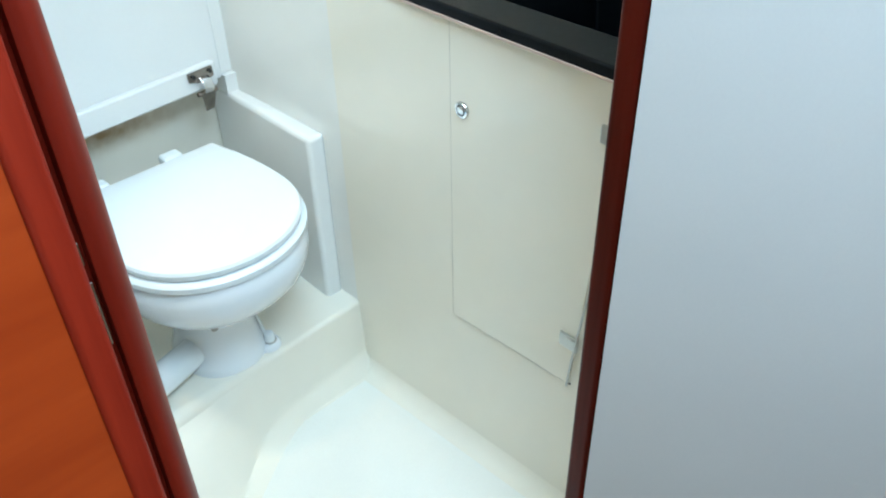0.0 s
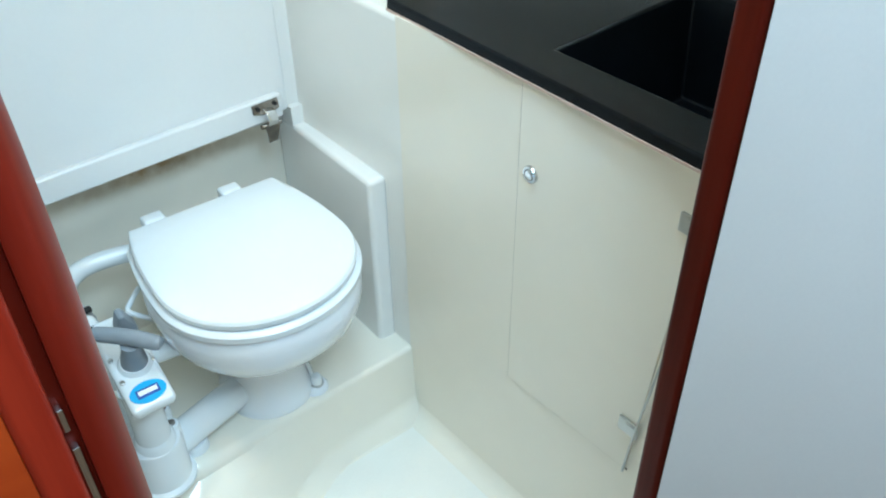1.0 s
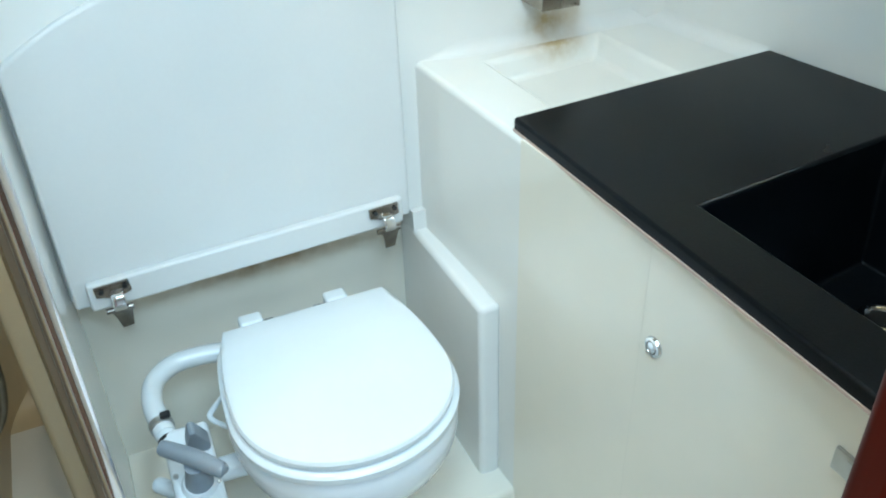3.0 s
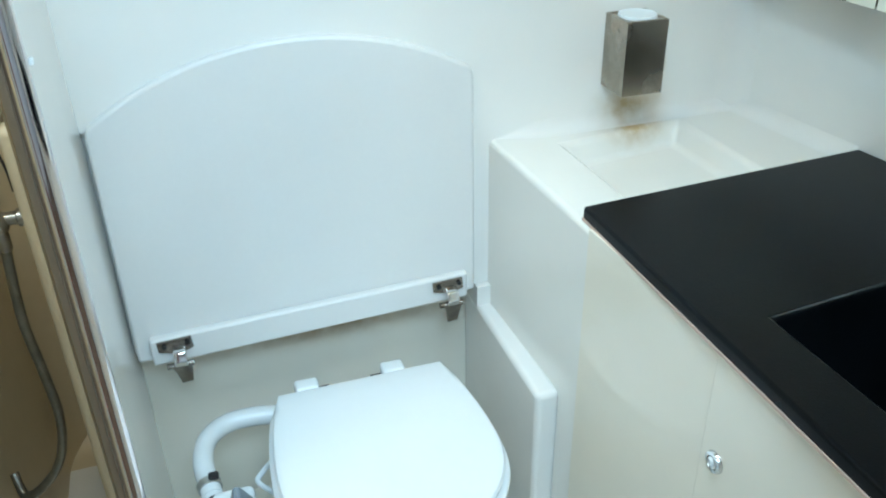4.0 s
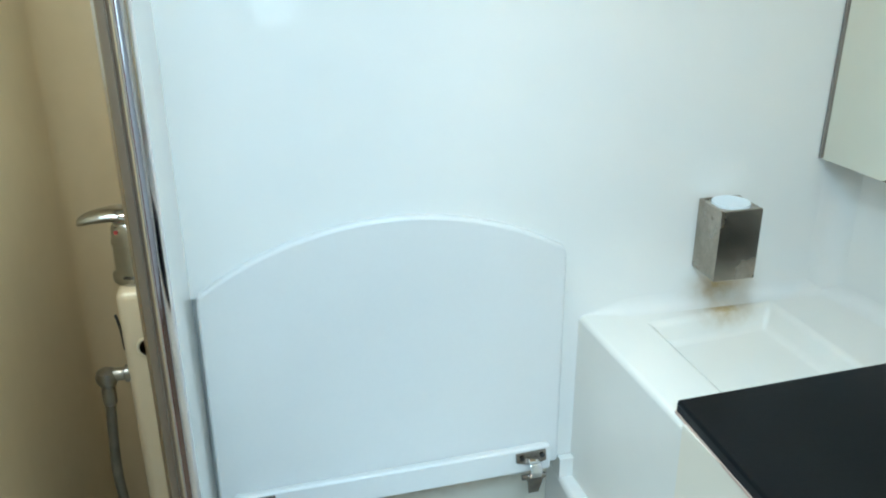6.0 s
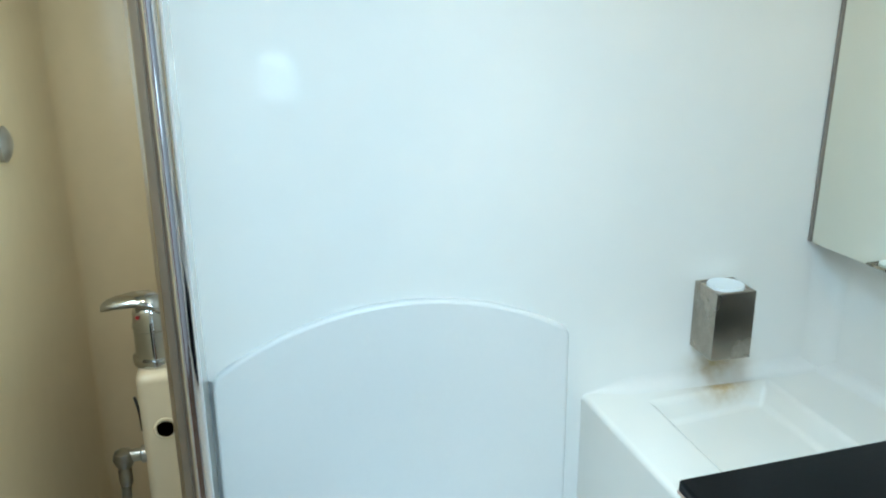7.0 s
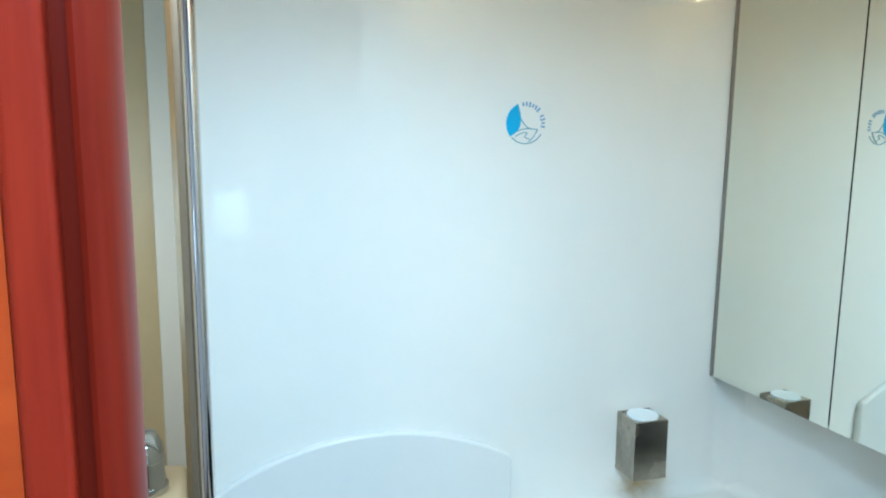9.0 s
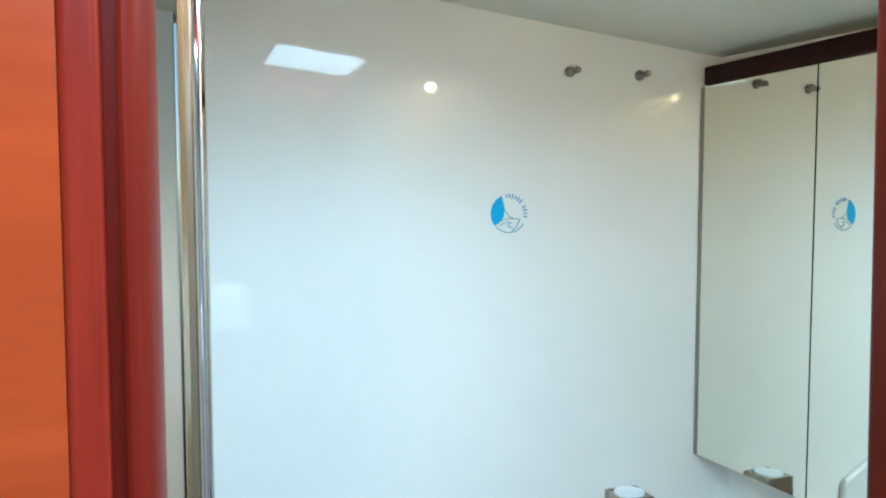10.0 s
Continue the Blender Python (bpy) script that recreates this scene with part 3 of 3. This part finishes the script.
def dish(outline, z_top, z_low, hole, z_floor, inset, round_at=0.004):
    """A slab with a sunk rectangular bowl."""
    bm = bmesh.new()
    outer = [bm.verts.new((*p, z_top)) for p in outline]
    low = [bm.verts.new((*p, z_low)) for p in outline]
    rim = [bm.verts.new((*p, z_top)) for p in hole]
    mx, my = sum(p[0] for p in hole) / 4, sum(p[1] for p in hole) / 4
    fl = [bm.verts.new((p[0] + math.copysign(inset, mx - p[0]), p[1] + math.copysign(inset, my - p[1]), z_floor)) for p in hole]
    for i in range(4):
        j = (i + 1) % 4
        bm.faces.new((outer[i], outer[j], rim[j], rim[i]))
        bm.faces.new((rim[i], rim[j], fl[j], fl[i]))
        bm.faces.new((outer[i], low[i], low[j], outer[j]))
    bm.faces.new(fl)
    bmesh.ops.recalc_face_normals(bm, faces=bm.faces)
    bevelled(bm, round_at, 3, 20)
    return bm


tray = [(face_x(0.0), 0.012), (face_x(-0.343), -0.343), (hull_x(-0.343) + 0.012, -0.343), (hull_x(0.0) + 0.012, 0.012)]
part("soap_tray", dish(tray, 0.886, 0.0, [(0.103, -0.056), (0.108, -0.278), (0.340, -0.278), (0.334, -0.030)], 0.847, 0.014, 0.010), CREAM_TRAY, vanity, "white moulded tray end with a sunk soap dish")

# rounded mouldings that join tray, bulkhead and hull side
def cove_ring(x, r):
    return [(x, -p, 0.8862 + q) for p, q in cove(r)]


bm = loft([cove_ring(x, r) for x, r in ((0.004, 0.001), (0.022, 0.004), (0.045, 0.012), (0.075, 0.021), (0.110, 0.024), (0.461, 0.024))])
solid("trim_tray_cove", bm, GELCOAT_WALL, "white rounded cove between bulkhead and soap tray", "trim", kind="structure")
bm = prism([(0.4625 - p, 0.8862 + q) for p, q in cove(0.026)], -0.270, -0.001, axis="y")
for v in bm.verts:
    v.co.x -= 0.13 * v.co.y
solid("trim_hull_cove", bm, GELCOAT, "cream rounded cove between hull side and soap tray", "trim", kind="structure")
bm = prism([(0.4625 - p + 0.13 * q, -q) for p, q in cove(0.042)], 0.887, 1.129)
solid("trim_corner_cove", bm, GELCOAT, "white rounded upright corner of bulkhead and hull side", "trim", kind="structure")

# flush door with its lock and hinges
y0, y1, z0, z1 = -0.613, -0.874, 0.319, 0.8865
t0, t1 = face_x(y0), face_x(y1)
bm = prism([(t0 - 0.004, y0), (t1 - 0.004, y1), (t1 + 0.006, y1), (t0 + 0.006, y0)], z0, z1)
for v in bm.verts:
    if v.co.y < -0.8:
        v.co.y -= 0.075 * (v.co.z - z0)
        v.co.x = v.co.x - t1 + face_x(v.co.y)
vdoor = part("door", bevelled(bm, 0.002), CREAMGEL, vanity)
bm = prism([(t0 - 0.0012, y0 + 0.002), (t0 - 0.0012, y0 - 0.002), (t0 + 0.003, y0 - 0.002), (t0 + 0.003, y0 + 0.002)], z0 - 0.002, z1)
prism([(t0 - 0.0012, y0), (t1 - 0.0012, y1 - 0.003), (t1 + 0.003, y1 - 0.003), (t0 + 0.003, y0)], z0 - 0.0025, z0 + 0.001, into=bm)
part("joint", bm, DARKGAP, vanity, "thin dark joint round the door")
kx = face_x(-0.639) - 0.004
part("lock", lathe([(0.0140, 0.001), (0.0140, -0.0015), (0.0125, -0.0040), (0.0090, -0.0045), (0.0078, -0.0010), (0.0072, -0.0045), (0.003, -0.0055)], (kx, -0.639, 0.748), "x", 24), CHROME, vdoor, "round chrome push lock")
for hz, hy in ((0.415, -0.868), (0.802, -0.903)):
    hx = face_x(hy) - 0.004
    hinge = part("hinge", box(hx - 0.005, hx, hy - 0.019, hy + 0.017, hz - 0.014, hz + 0.014, 0.002), DULL, vdoor, "grey metal hinge")
    part("leaf", box(hx - 0.0065, hx - 0.005, hy - 0.015, hy + 0.002, hz - 0.010, hz + 0.010, 0.0006), DULL, hinge)
part("hinge_edge", tube([(0.0275, -0.875, 0.320), (0.0280, -0.884, 0.42), (0.0285, -0.899, 0.54), (0.0290, -0.911, 0.66), (0.0290, -0.915, 0.80)], 0.0020, n=8), DULL, vdoor, "thin grey line along the hinge-side joint of the door")

# worktop with the sunk basin
WORKTOP_X = 0.0165
outline = [(WORKTOP_X, -0.301), (WORKTOP_X, -0.958), (hull_x(-0.958) - 0.002, -0.958), (hull_x(-0.272) - 0.002, -0.272)]
hole = [(0.088, -0.607), (0.096, -0.915), (0.425, -0.900), (0.412, -0.579)]
worktop = thing("worktop", (0.25, -0.6, 0.874), "matt charcoal worktop with a moulded sunk basin", "worktop")
part("slab", dish(outline, 0.906, 0.888, hole, 0.745, 0.040, 0.005), BLACKTOP, worktop)
part("sealant", prism([(WORKTOP_X - 0.0012, -0.303), (WORKTOP_X - 0.0012, -0.955), (WORKTOP_X + 0.012, -0.955), (WORKTOP_X + 0.012, -0.303)], 0.8858, 0.8895), SEALANT, worktop, "thin brown sealant line under the edge")
part("drain", lathe([(0.028, 0.0), (0.030, 0.004), (0.022, 0.007), (0.016, 0.003)], (0.295, -0.722, 0.7455)), CHROME, worktop, "chrome basin drain")

# ---- mirror cabinet ----
def mirror_x(y):
    return 0.4068 - 0.0643 * y


def leaning(bm):
    """The hull side leans out by a little towards the top."""
    for v in bm.verts:
        v.co.x += 0.0124 * (v.co.z - 1.13)
    return bm


cab = thing("mirror_cabinet", (0.46, -0.5, 1.132), "shallow white wall cabinet with mirror doors", "mirror cabinet")
bm = prism([(mirror_x(-0.010) + 0.017, -0.010), (mirror_x(-0.958) + 0.017, -0.958), (hull_x(-0.958) - 0.001, -0.958), (hull_x(-0.010) - 0.001, -0.010)], 1.140, 1.903)
part("carcass", leaning(bm), LAMINATE, cab)


def mirror_door(ya, yb):
    za, zb = 1.131, 1.903
    outline = [(mirror_x(ya), ya), (mirror_x(yb), yb), (mirror_x(yb) + 0.016, yb), (mirror_x(ya) + 0.016, ya)]
    part("mirror_door", leaning(prism(outline, za, zb)), MIRROR, cab, "mirror-faced door")


mirror_door(-0.006, -0.3070)
mirror_door(-0.3105, -0.630)
mirror_door(-0.6335, -0.955)
# grey strip painted for the soft shade where mirror meets bulkhead
part("edge_shade", leaning(box(mirror_x(0) - 0.0036, mirror_x(0) + 0.0100, -0.0055, -0.0005, 1.131, 1.903, 0.0015)), EDGESHADE, cab, "slim grey strip in place of the shade beside the mirror")
bm = prism([(mirror_x(-0.012) + 0.004, -0.012), (mirror_x(-0.957) + 0.004, -0.957), (hull_x(-0.957) - 0.002, -0.957), (hull_x(-0.012) - 0.002, -0.012)], 1.9045, 1.942, bevel=0.004)
solid("valance", bm, VALANCE, "mahogany valance over the mirror cabinet, darkened for its shade", "valance")

# ---- toothbrush cup holder on the back bulkhead ----
cup = thing("cup_holder", (0.230, -0.035, 0.958), "square brushed steel cup holder with a frosted glass", "cup holder")
bm = bmesh.new()
x0, x1, y0, y1, z0, z1 = 0.1935, 0.2660, -0.073, -0.0005, 0.958, 1.078
ring = lambda a, z: [(x0 + a, y0 + a, z), (x1 - a, y0 + a, z), (x1 - a, y1 - a, z), (x0 + a, y1 - a, z)]
rows = [[bm.verts.new(p) for p in ring(a, z)] for a, z in ((0.008, z0), (0.0, z0), (0.0, z1), (0.007, z1), (0.007, z1 - 0.03))]
for a, b in zip(rows, rows[1:]):
    for i in range(4):
        bm.faces.new((a[i], a[(i + 1) % 4], b[(i + 1) % 4], b[i]))
bm.faces.new(rows[0])
bm.faces.new(rows[-1])
bmesh.ops.recalc_face_normals(bm, faces=bm.faces)
bevelled(bm, 0.002, 2)
part("sleeve", bm, STEEL, cup)
part("collar", box(0.2006, 0.2589, -0.066, -0.0076, 1.068, 1.0765), STEEL, cup)
part("glass", lathe([(0.0300, 1.060), (0.0310, 1.0785), (0.0300, 1.0802), (0.0285, 1.0794), (0.014, 1.0786)], (0.2298, -0.037, 0.001), n=32), CUPGLASS, cup, "frosted glass tumbler")

# ---- hooks, sticker, lamp ----
def coat_hook(x, z):
    h = thing("coat_hook", (x, -0.01, z), "small brushed steel double hook on the bulkhead", "hook", "hooks on the bulkhead")
    part("rose", lathe([(0.0105, 0.0005), (0.0105, -0.003), (0.0090, -0.005)], (x, 0.0, z), "y", 24), HOOKMETAL, h)
    part("prong", tube([(x - 0.003, -0.003, z), (x - 0.0075, -0.012, z - 0.001), (x - 0.0085, -0.020, z), (x - 0.0085, -0.0225, z + 0.0005)], [0.0045, 0.0055, 0.0068, 0.0045]), HOOKMETAL, h)
    part("prong", tube([(x + 0.003, -0.003, z), (x + 0.0075, -0.012, z + 0.001), (x + 0.0085, -0.020, z + 0.003), (x + 0.0090, -0.0225, z + 0.006)], [0.0045, 0.0058, 0.0072, 0.0045]), HOOKMETAL, h)


coat_hook(0.113, 1.922)
coat_hook(0.268, 1.921)

sticker = thing("round_sticker", (-0.017, -0.001, 1.608), "round clear sticker printed with blue sail shapes", "sticker")
SX, SZ, SR = -0.017, 1.6445, 0.0375
outer = [(SX + SR * math.cos(a), SZ + SR * math.sin(a)) for a in [math.pi * (0.63 + 0.58 * i / 18) for i in range(19)]]
tip, foot = outer[0], outer[-1]
inner = []
for i in range(1, 10):
    t = i / 10
    corner = (SX + 0.002, SZ - 0.012)
    inner.append(((1 - t) ** 2 * foot[0] + 2 * t * (1 - t) * corner[0] + t * t * tip[0], (1 - t) ** 2 * foot[1] + 2 * t * (1 - t) * corner[1] + t * t * tip[1]))
part("sail", prism(outer + inner, -0.0012, 0.0003, axis="y"), BLUE, sticker, "blue crescent sail")
bm = None
for i in range(11):
    if i == 6:
        continue
    a = math.pi * (0.545 - 0.060 * i)
    c, sn = math.cos(a), math.sin(a)
    x, z, w, h = SX + 0.0345 * c, SZ + 0.0345 * sn, 0.0017, 0.0032 + 0.0008 * (i % 3)
    bm = prism([(x - w * sn - h * c, z + w * c - h * sn), (x + w * sn - h * c, z - w * c - h * sn), (x + w * sn + h * c, z - w * c + h * sn), (x - w * sn + h * c, z + w * c + h * sn)], -0.0011, 0.0003, axis="y", into=bm)
part("print_bars", bm, PALEBLUE, sticker, "row of unreadable blue print")
bm = tube([(SX + 0.0365 * math.cos(a), -0.0004, SZ + 0.0365 * math.sin(a)) for a in [-math.pi * (0.18 + 0.064 * i) for i in range(10)]], 0.0011, n=6, smooth=2)
for line in (((-0.016, 0.034), (-0.011, 0.012), (0.002, -0.006), (0.010, -0.009)), ((-0.028, -0.020), (-0.008, -0.011), (0.010, -0.010), (0.024, -0.011)), ((0.024, -0.011), (0.015, -0.026), (0.006, -0.033)), ((-0.020, -0.024), (-0.006, -0.017), (0.004, -0.018), (-0.002, -0.024), (0.008, -0.028))):
    tube([(SX + a, -0.0004, SZ + b) for a, b in line], 0.0010, n=6, smooth=4, into=bm)
part("print_lines", bm, TEAL, sticker, "thin teal boat outline")

def ceiling_spot(x, y):
    z = ceil_z(x)
    lamp = thing("ceiling_spot", (x, y, z), "small round dome ceiling lamp with a chrome rim, switched on", "ceiling lamp", "ceiling lamps")
    part("bezel", lathe([(0.028, 0.006), (0.038, 0.006), (0.040, -0.001), (0.035, -0.004), (0.030, -0.003)], (x, y, z)), CHROME, lamp)
    part("lens", lathe([(0.029, 0.0), (0.026, -0.0015), (0.018, -0.003), (0.005, -0.0035)], (x, y, z)), GLOW, lamp)


ceiling_spot(0.079, -0.835)
ceiling_spot(-0.705, -0.52)

# ---- toilet ----
toilet = thing("marine_toilet", (-0.27, -0.25, 0.186), "white marine hand-pump toilet with its lid closed, on a plinth", "toilet")
TX = -0.2680


def lid_ring(z, grow=0.0, back=-0.096, front=-0.462, half=0.1705, square=0.147):
    """Outline of the seat and lid: straight hinge side, swelling to a round front."""
    pts = []
    mid = -0.292
    n = 40
    for i in range(n + 1):
        a = math.pi * i / n
        pts.append((TX + (half + grow) * math.cos(a), mid - (mid - front + grow) * math.sin(a) ** 0.92, z))
    for i in range(1, 7):
        t = i / 7
        pts.append((TX - (half + grow) + (half - square) * t ** 2.0, mid + (back + grow - 0.012 - mid) * t, z))
    pts.append((TX - square + 0.008, back + grow, z))
    pts.append((TX + square - 0.008, back + grow, z))
    for i in range(6, 0, -1):
        t = i / 7
        pts.append((TX + (half + grow) - (half - square) * t ** 2.0, mid + (back + grow - 0.012 - mid) * t, z))
    return pts


part("lid", loft([lid_ring(0.517, -0.008), lid_ring(0.519, -0.003), lid_ring(0.529, -0.001), lid_ring(0.534, -0.004), lid_ring(0.5365, -0.011), lid_ring(0.5375, -0.045)]), PLASTIC, toilet)
part("seat", loft([lid_ring(0.496, 0.001), lid_ring(0.498, 0.005), lid_ring(0.509, 0.006), lid_ring(0.5135, 0.002), lid_ring(0.5150, -0.006), lid_ring(0.5155, -0.030)]), PLASTIC, toilet)
for hx in (-0.210, -0.358):
    part("lid_hinge", box(hx - 0.020, hx + 0.020, -0.101, -0.072, 0.500, 0.538, 0.006, 3), PLASTIC, toilet)
# black rods stand in for the shade between the lid hinges
for px in (-0.330, -0.240):
    part("hinge_shade", tube([(px - 0.009, -0.087, 0.520), (px + 0.009, -0.087, 0.520)], 0.0048, n=12), BLACK, toilet, "black rod in place of the shade beside a lid hinge")


def bowl_ring(z, half, y_back, y_front, n=44):
    mid, dep = (y_back + y_front) / 2, (y_back - y_front) / 2
    pts = []
    for i in range(n):
        a = 2 * math.pi * i / n
        c, s = math.cos(a), math.sin(a)
        pts.append((TX + half * math.copysign(abs(c) ** 0.92, c), mid + dep * math.copysign(abs(s) ** 0.92, s), z))
    return pts


bowl = part("bowl", loft([bowl_ring(z, half, back, front) for z, half, back, front in (
    (0.498, 0.168, -0.072, -0.458), (0.491, 0.173, -0.068, -0.464), (0.470, 0.177, -0.066, -0.468), (0.460, 0.1755, -0.068, -0.466), (0.456, 0.1765, -0.068, -0.467), (0.440, 0.174, -0.072, -0.464), (0.418, 0.167, -0.080, -0.455),
    (0.396, 0.154, -0.092, -0.438), (0.376, 0.136, -0.106, -0.414), (0.358, 0.112, -0.122, -0.384), (0.344, 0.090, -0.138, -0.356), (0.336, 0.074, -0.150, -0.338), (0.300, 0.070, -0.150, -0.332))]), CERAMIC, toilet)
part("base", loft([bowl_ring(z, half, back, front) for z, half, back, front in (
    (0.330, 0.073, -0.150, -0.330), (0.318, 0.070, -0.150, -0.326), (0.260, 0.071, -0.148, -0.326), (0.226, 0.077, -0.145, -0.330), (0.206, 0.086, -0.142, -0.336), (0.196, 0.088, -0.140, -0.338), (0.186, 0.088, -0.140, -0.338))]), CERAMIC, toilet)
part("base_lug", lathe([(0.013, 0.020), (0.013, -0.002), (0.011, -0.005)], (-0.306, -0.312, 0.308), "y", 18), CERAMIC, toilet)
part("base_screw", lathe([(0.0085, 0.0), (0.0085, -0.008), (0.005, -0.010)], (-0.306, -0.315, 0.308), "y", 14), HOOKMETAL, toilet, "dark screw under the bowl")
part("base_ear", lathe([(0.026, 0.1855), (0.0255, 0.190), (0.022, 0.196), (0.016, 0.200)], (-0.201, -0.310, 0.0), n=20), CERAMIC, toilet)
bolt = part("bolt", lathe([(0.011, 0.0), (0.011, 0.012), (0.0085, 0.020), (0.004, 0.022)], (-0.199, -0.315, 0.200), n=16), PLASTIC, toilet)
part("stud", tube([(-0.201, -0.303, 0.214), (-0.205, -0.293, 0.245), (-0.209, -0.281, 0.275)], 0.0042, n=10), PLASTIC, bolt)
part("washer", lathe([(0.0135, 0.0), (0.0135, 0.003)], (-0.199, -0.315, 0.199), n=18), DULL, bolt)

# pump beside the bowl
pump = part("pump_body", lathe([(0.0340, 0.284), (0.0335, 0.297), (0.0285, 0.303), (0.0275, 0.36), (0.0285, 0.400), (0.031, 0.418)], (-0.514, -0.338, 0.0)), PLASTIC, toilet)
PUMPSCREWS = ((-0.553, -0.243), (-0.553, -0.279), (-0.554, -0.326), (-0.478, -0.282), (-0.479, -0.324))
bm = lathe([(0.054, 0.186), (0.054, 0.192), (0.047, 0.198), (0.0455, 0.272), (0.043, 0.284), (0.036, 0.289)], (-0.515, -0.330, 0.0))
prism([(-0.560, -0.300), (-0.472, -0.300), (-0.474, -0.262), (-0.512, -0.240), (-0.530, -0.186), (-0.566, -0.186), (-0.568, -0.240)], 0.186, 0.286, bevel=0.010, segments=3, into=bm)
for bx, by in PUMPSCREWS:
    lathe([(0.0115, 0.200), (0.0135, 0.206), (0.0135, 0.288), (0.0115, 0.2935)], (bx, by, 0.0), n=18, into=bm)
part("pump_housing", bm, PLASTIC, pump)
part("valve_cap", tube([(-0.522, -0.262, 0.366), (-0.546, -0.238, 0.370), (-0.563, -0.221, 0.372), (-0.567, -0.217, 0.372)], [0.0130, 0.0130, 0.0125, 0.008], n=20), PLASTIC, pump)
part("spout", tube([(-0.480, -0.262, 0.402), (-0.430, -0.256, 0.392), (-0.370, -0.250, 0.376)], [0.019, 0.020, 0.023], n=18), PLASTIC, toilet)
part("pump_foot", lathe([(0.026, 0.1865), (0.025, 0.194), (0.021, 0.202), (0.014, 0.204)], (-0.447, -0.301, 0.0), n=20), PLASTIC, pump)
turn = Matrix.Translation((-0.505, -0.305, 0.440)) @ Matrix.Rotation(radians(-1), 4, "Z") @ Matrix.Rotation(radians(16), 4, "X")


def turned(bm):
    bm.transform(turn)
    return bm


part("pump_head", turned(box(-0.036, 0.034, -0.095, 0.092, -0.014, 0.012, 0.010, 4)), PLASTIC, pump)
part("badge", turned(loft([[(-0.001 + 0.0285 * math.cos(a), -0.068 + 0.019 * math.sin(a), z) for a in [2 * math.pi * i / 28 for i in range(28)]] for z in (0.0115, 0.0132)])), BLUE, pump, "blue oval badge")
part("badge_field", turned(box(-0.019, 0.017, -0.076, -0.060, 0.0125, 0.0138, 0.0005)), NAVY, pump, "dark blue field on the badge")
part("badge_bar", turned(box(-0.016, 0.014, -0.0715, -0.0635, 0.0132, 0.0143)), WHITE, pump, "white bar across the badge")
for sx, sy in ((-0.028, -0.036), (0.027, -0.018), (-0.028, 0.010), (0.026, 0.056), (-0.027, 0.060)):
    part("screw", turned(lathe([(0.0042, 0.0), (0.0042, 0.003), (0.002, 0.004)], (sx, sy, 0.0115), n=10)), DULL, pump)
part("collar", turned(lathe([(0.028, 0.010), (0.025, 0.016), (0.023, 0.020)], (0.002, -0.012, 0.0))), PLASTIC, pump)
part("shaft", turned(lathe([(0.021, 0.016), (0.020, 0.026), (0.017, 0.045), (0.015, 0.060), (0.015, 0.070)], (0.002, -0.012, 0.0))), GREY, pump, "grey pump shaft")
part("handle", tube([(-0.5400, -0.2915, 0.512), (-0.5365, -0.295, 0.5122), (-0.503, -0.332, 0.514), (-0.4735, -0.366, 0.5105), (-0.470, -0.3695, 0.510)], [0.0085, 0.0120, 0.0132, 0.0120, 0.0085], n=18), GREY, pump, "grey plastic pump handle")
part("lever", turned(prism([(-0.004, 0.010), (0.030, 0.010), (0.031, 0.030), (0.014, 0.070), (0.004, 0.070), (-0.002, 0.040)], 0.036, 0.060, axis="y", bevel=0.005)), GREY, pump, "grey flush lever")
for bx, by in PUMPSCREWS:
    part("base_screw", lathe([(0.0070, 0.0), (0.0070, 0.003), (0.004, 0.005)], (bx, by, 0.293), n=12), HOOKMETAL, pump)
part("mount_bolt", lathe([(0.011, 0.0), (0.011, 0.010), (0.0085, 0.018), (0.004, 0.020)], (-0.445, -0.300, 0.203), n=16), PLASTIC, pump)
part("mount_ring", lathe([(0.0135, 0.0), (0.0135, 0.003)], (-0.445, -0.300, 0.203), n=18), DULL, pump, "grey steel washer")

part("outlet_pipe", tube([(-0.500, -0.312, 0.226), (-0.43, -0.29, 0.226), (-0.335, -0.265, 0.228)], 0.030, n=20), PLASTIC, toilet)
part("inlet_hose", tube([(-0.400, -0.066, 0.466), (-0.450, -0.060, 0.470), (-0.497, -0.064, 0.470), (-0.530, -0.095, 0.470), (-0.540, -0.140, 0.468), (-0.536, -0.185, 0.464), (-0.532, -0.212, 0.460)], 0.0165, n=16), PLASTIC, toilet, "white bent water hose")
clamp = part("hose_clamp", tube([(-0.536, -0.186, 0.464), (-0.534, -0.198, 0.462)], 0.0190, n=18), DULL, toilet, "steel hose clamp")
part("clamp_screw", box(-0.534, -0.518, -0.199, -0.187, 0.479, 0.488, 0.003), BLACK, clamp)
part("spigot", tube([(-0.533, -0.206, 0.461), (-0.528, -0.236, 0.456)], [0.0150, 0.0155], n=18), PLASTIC, toilet)
part("ring", tube([(-0.5305, -0.222, 0.4585), (-0.5295, -0.228, 0.4575)], 0.0165, n=18), BLACK, toilet, "black rubber ring on the spigot")
part("stay_wire", tube([(-0.428, -0.150, 0.452), (-0.452, -0.168, 0.444), (-0.462, -0.180, 0.436), (-0.440, -0.200, 0.424), (-0.420, -0.212, 0.414)], 0.0045, n=8), PLASTIC, toilet, "thin white plastic stay")
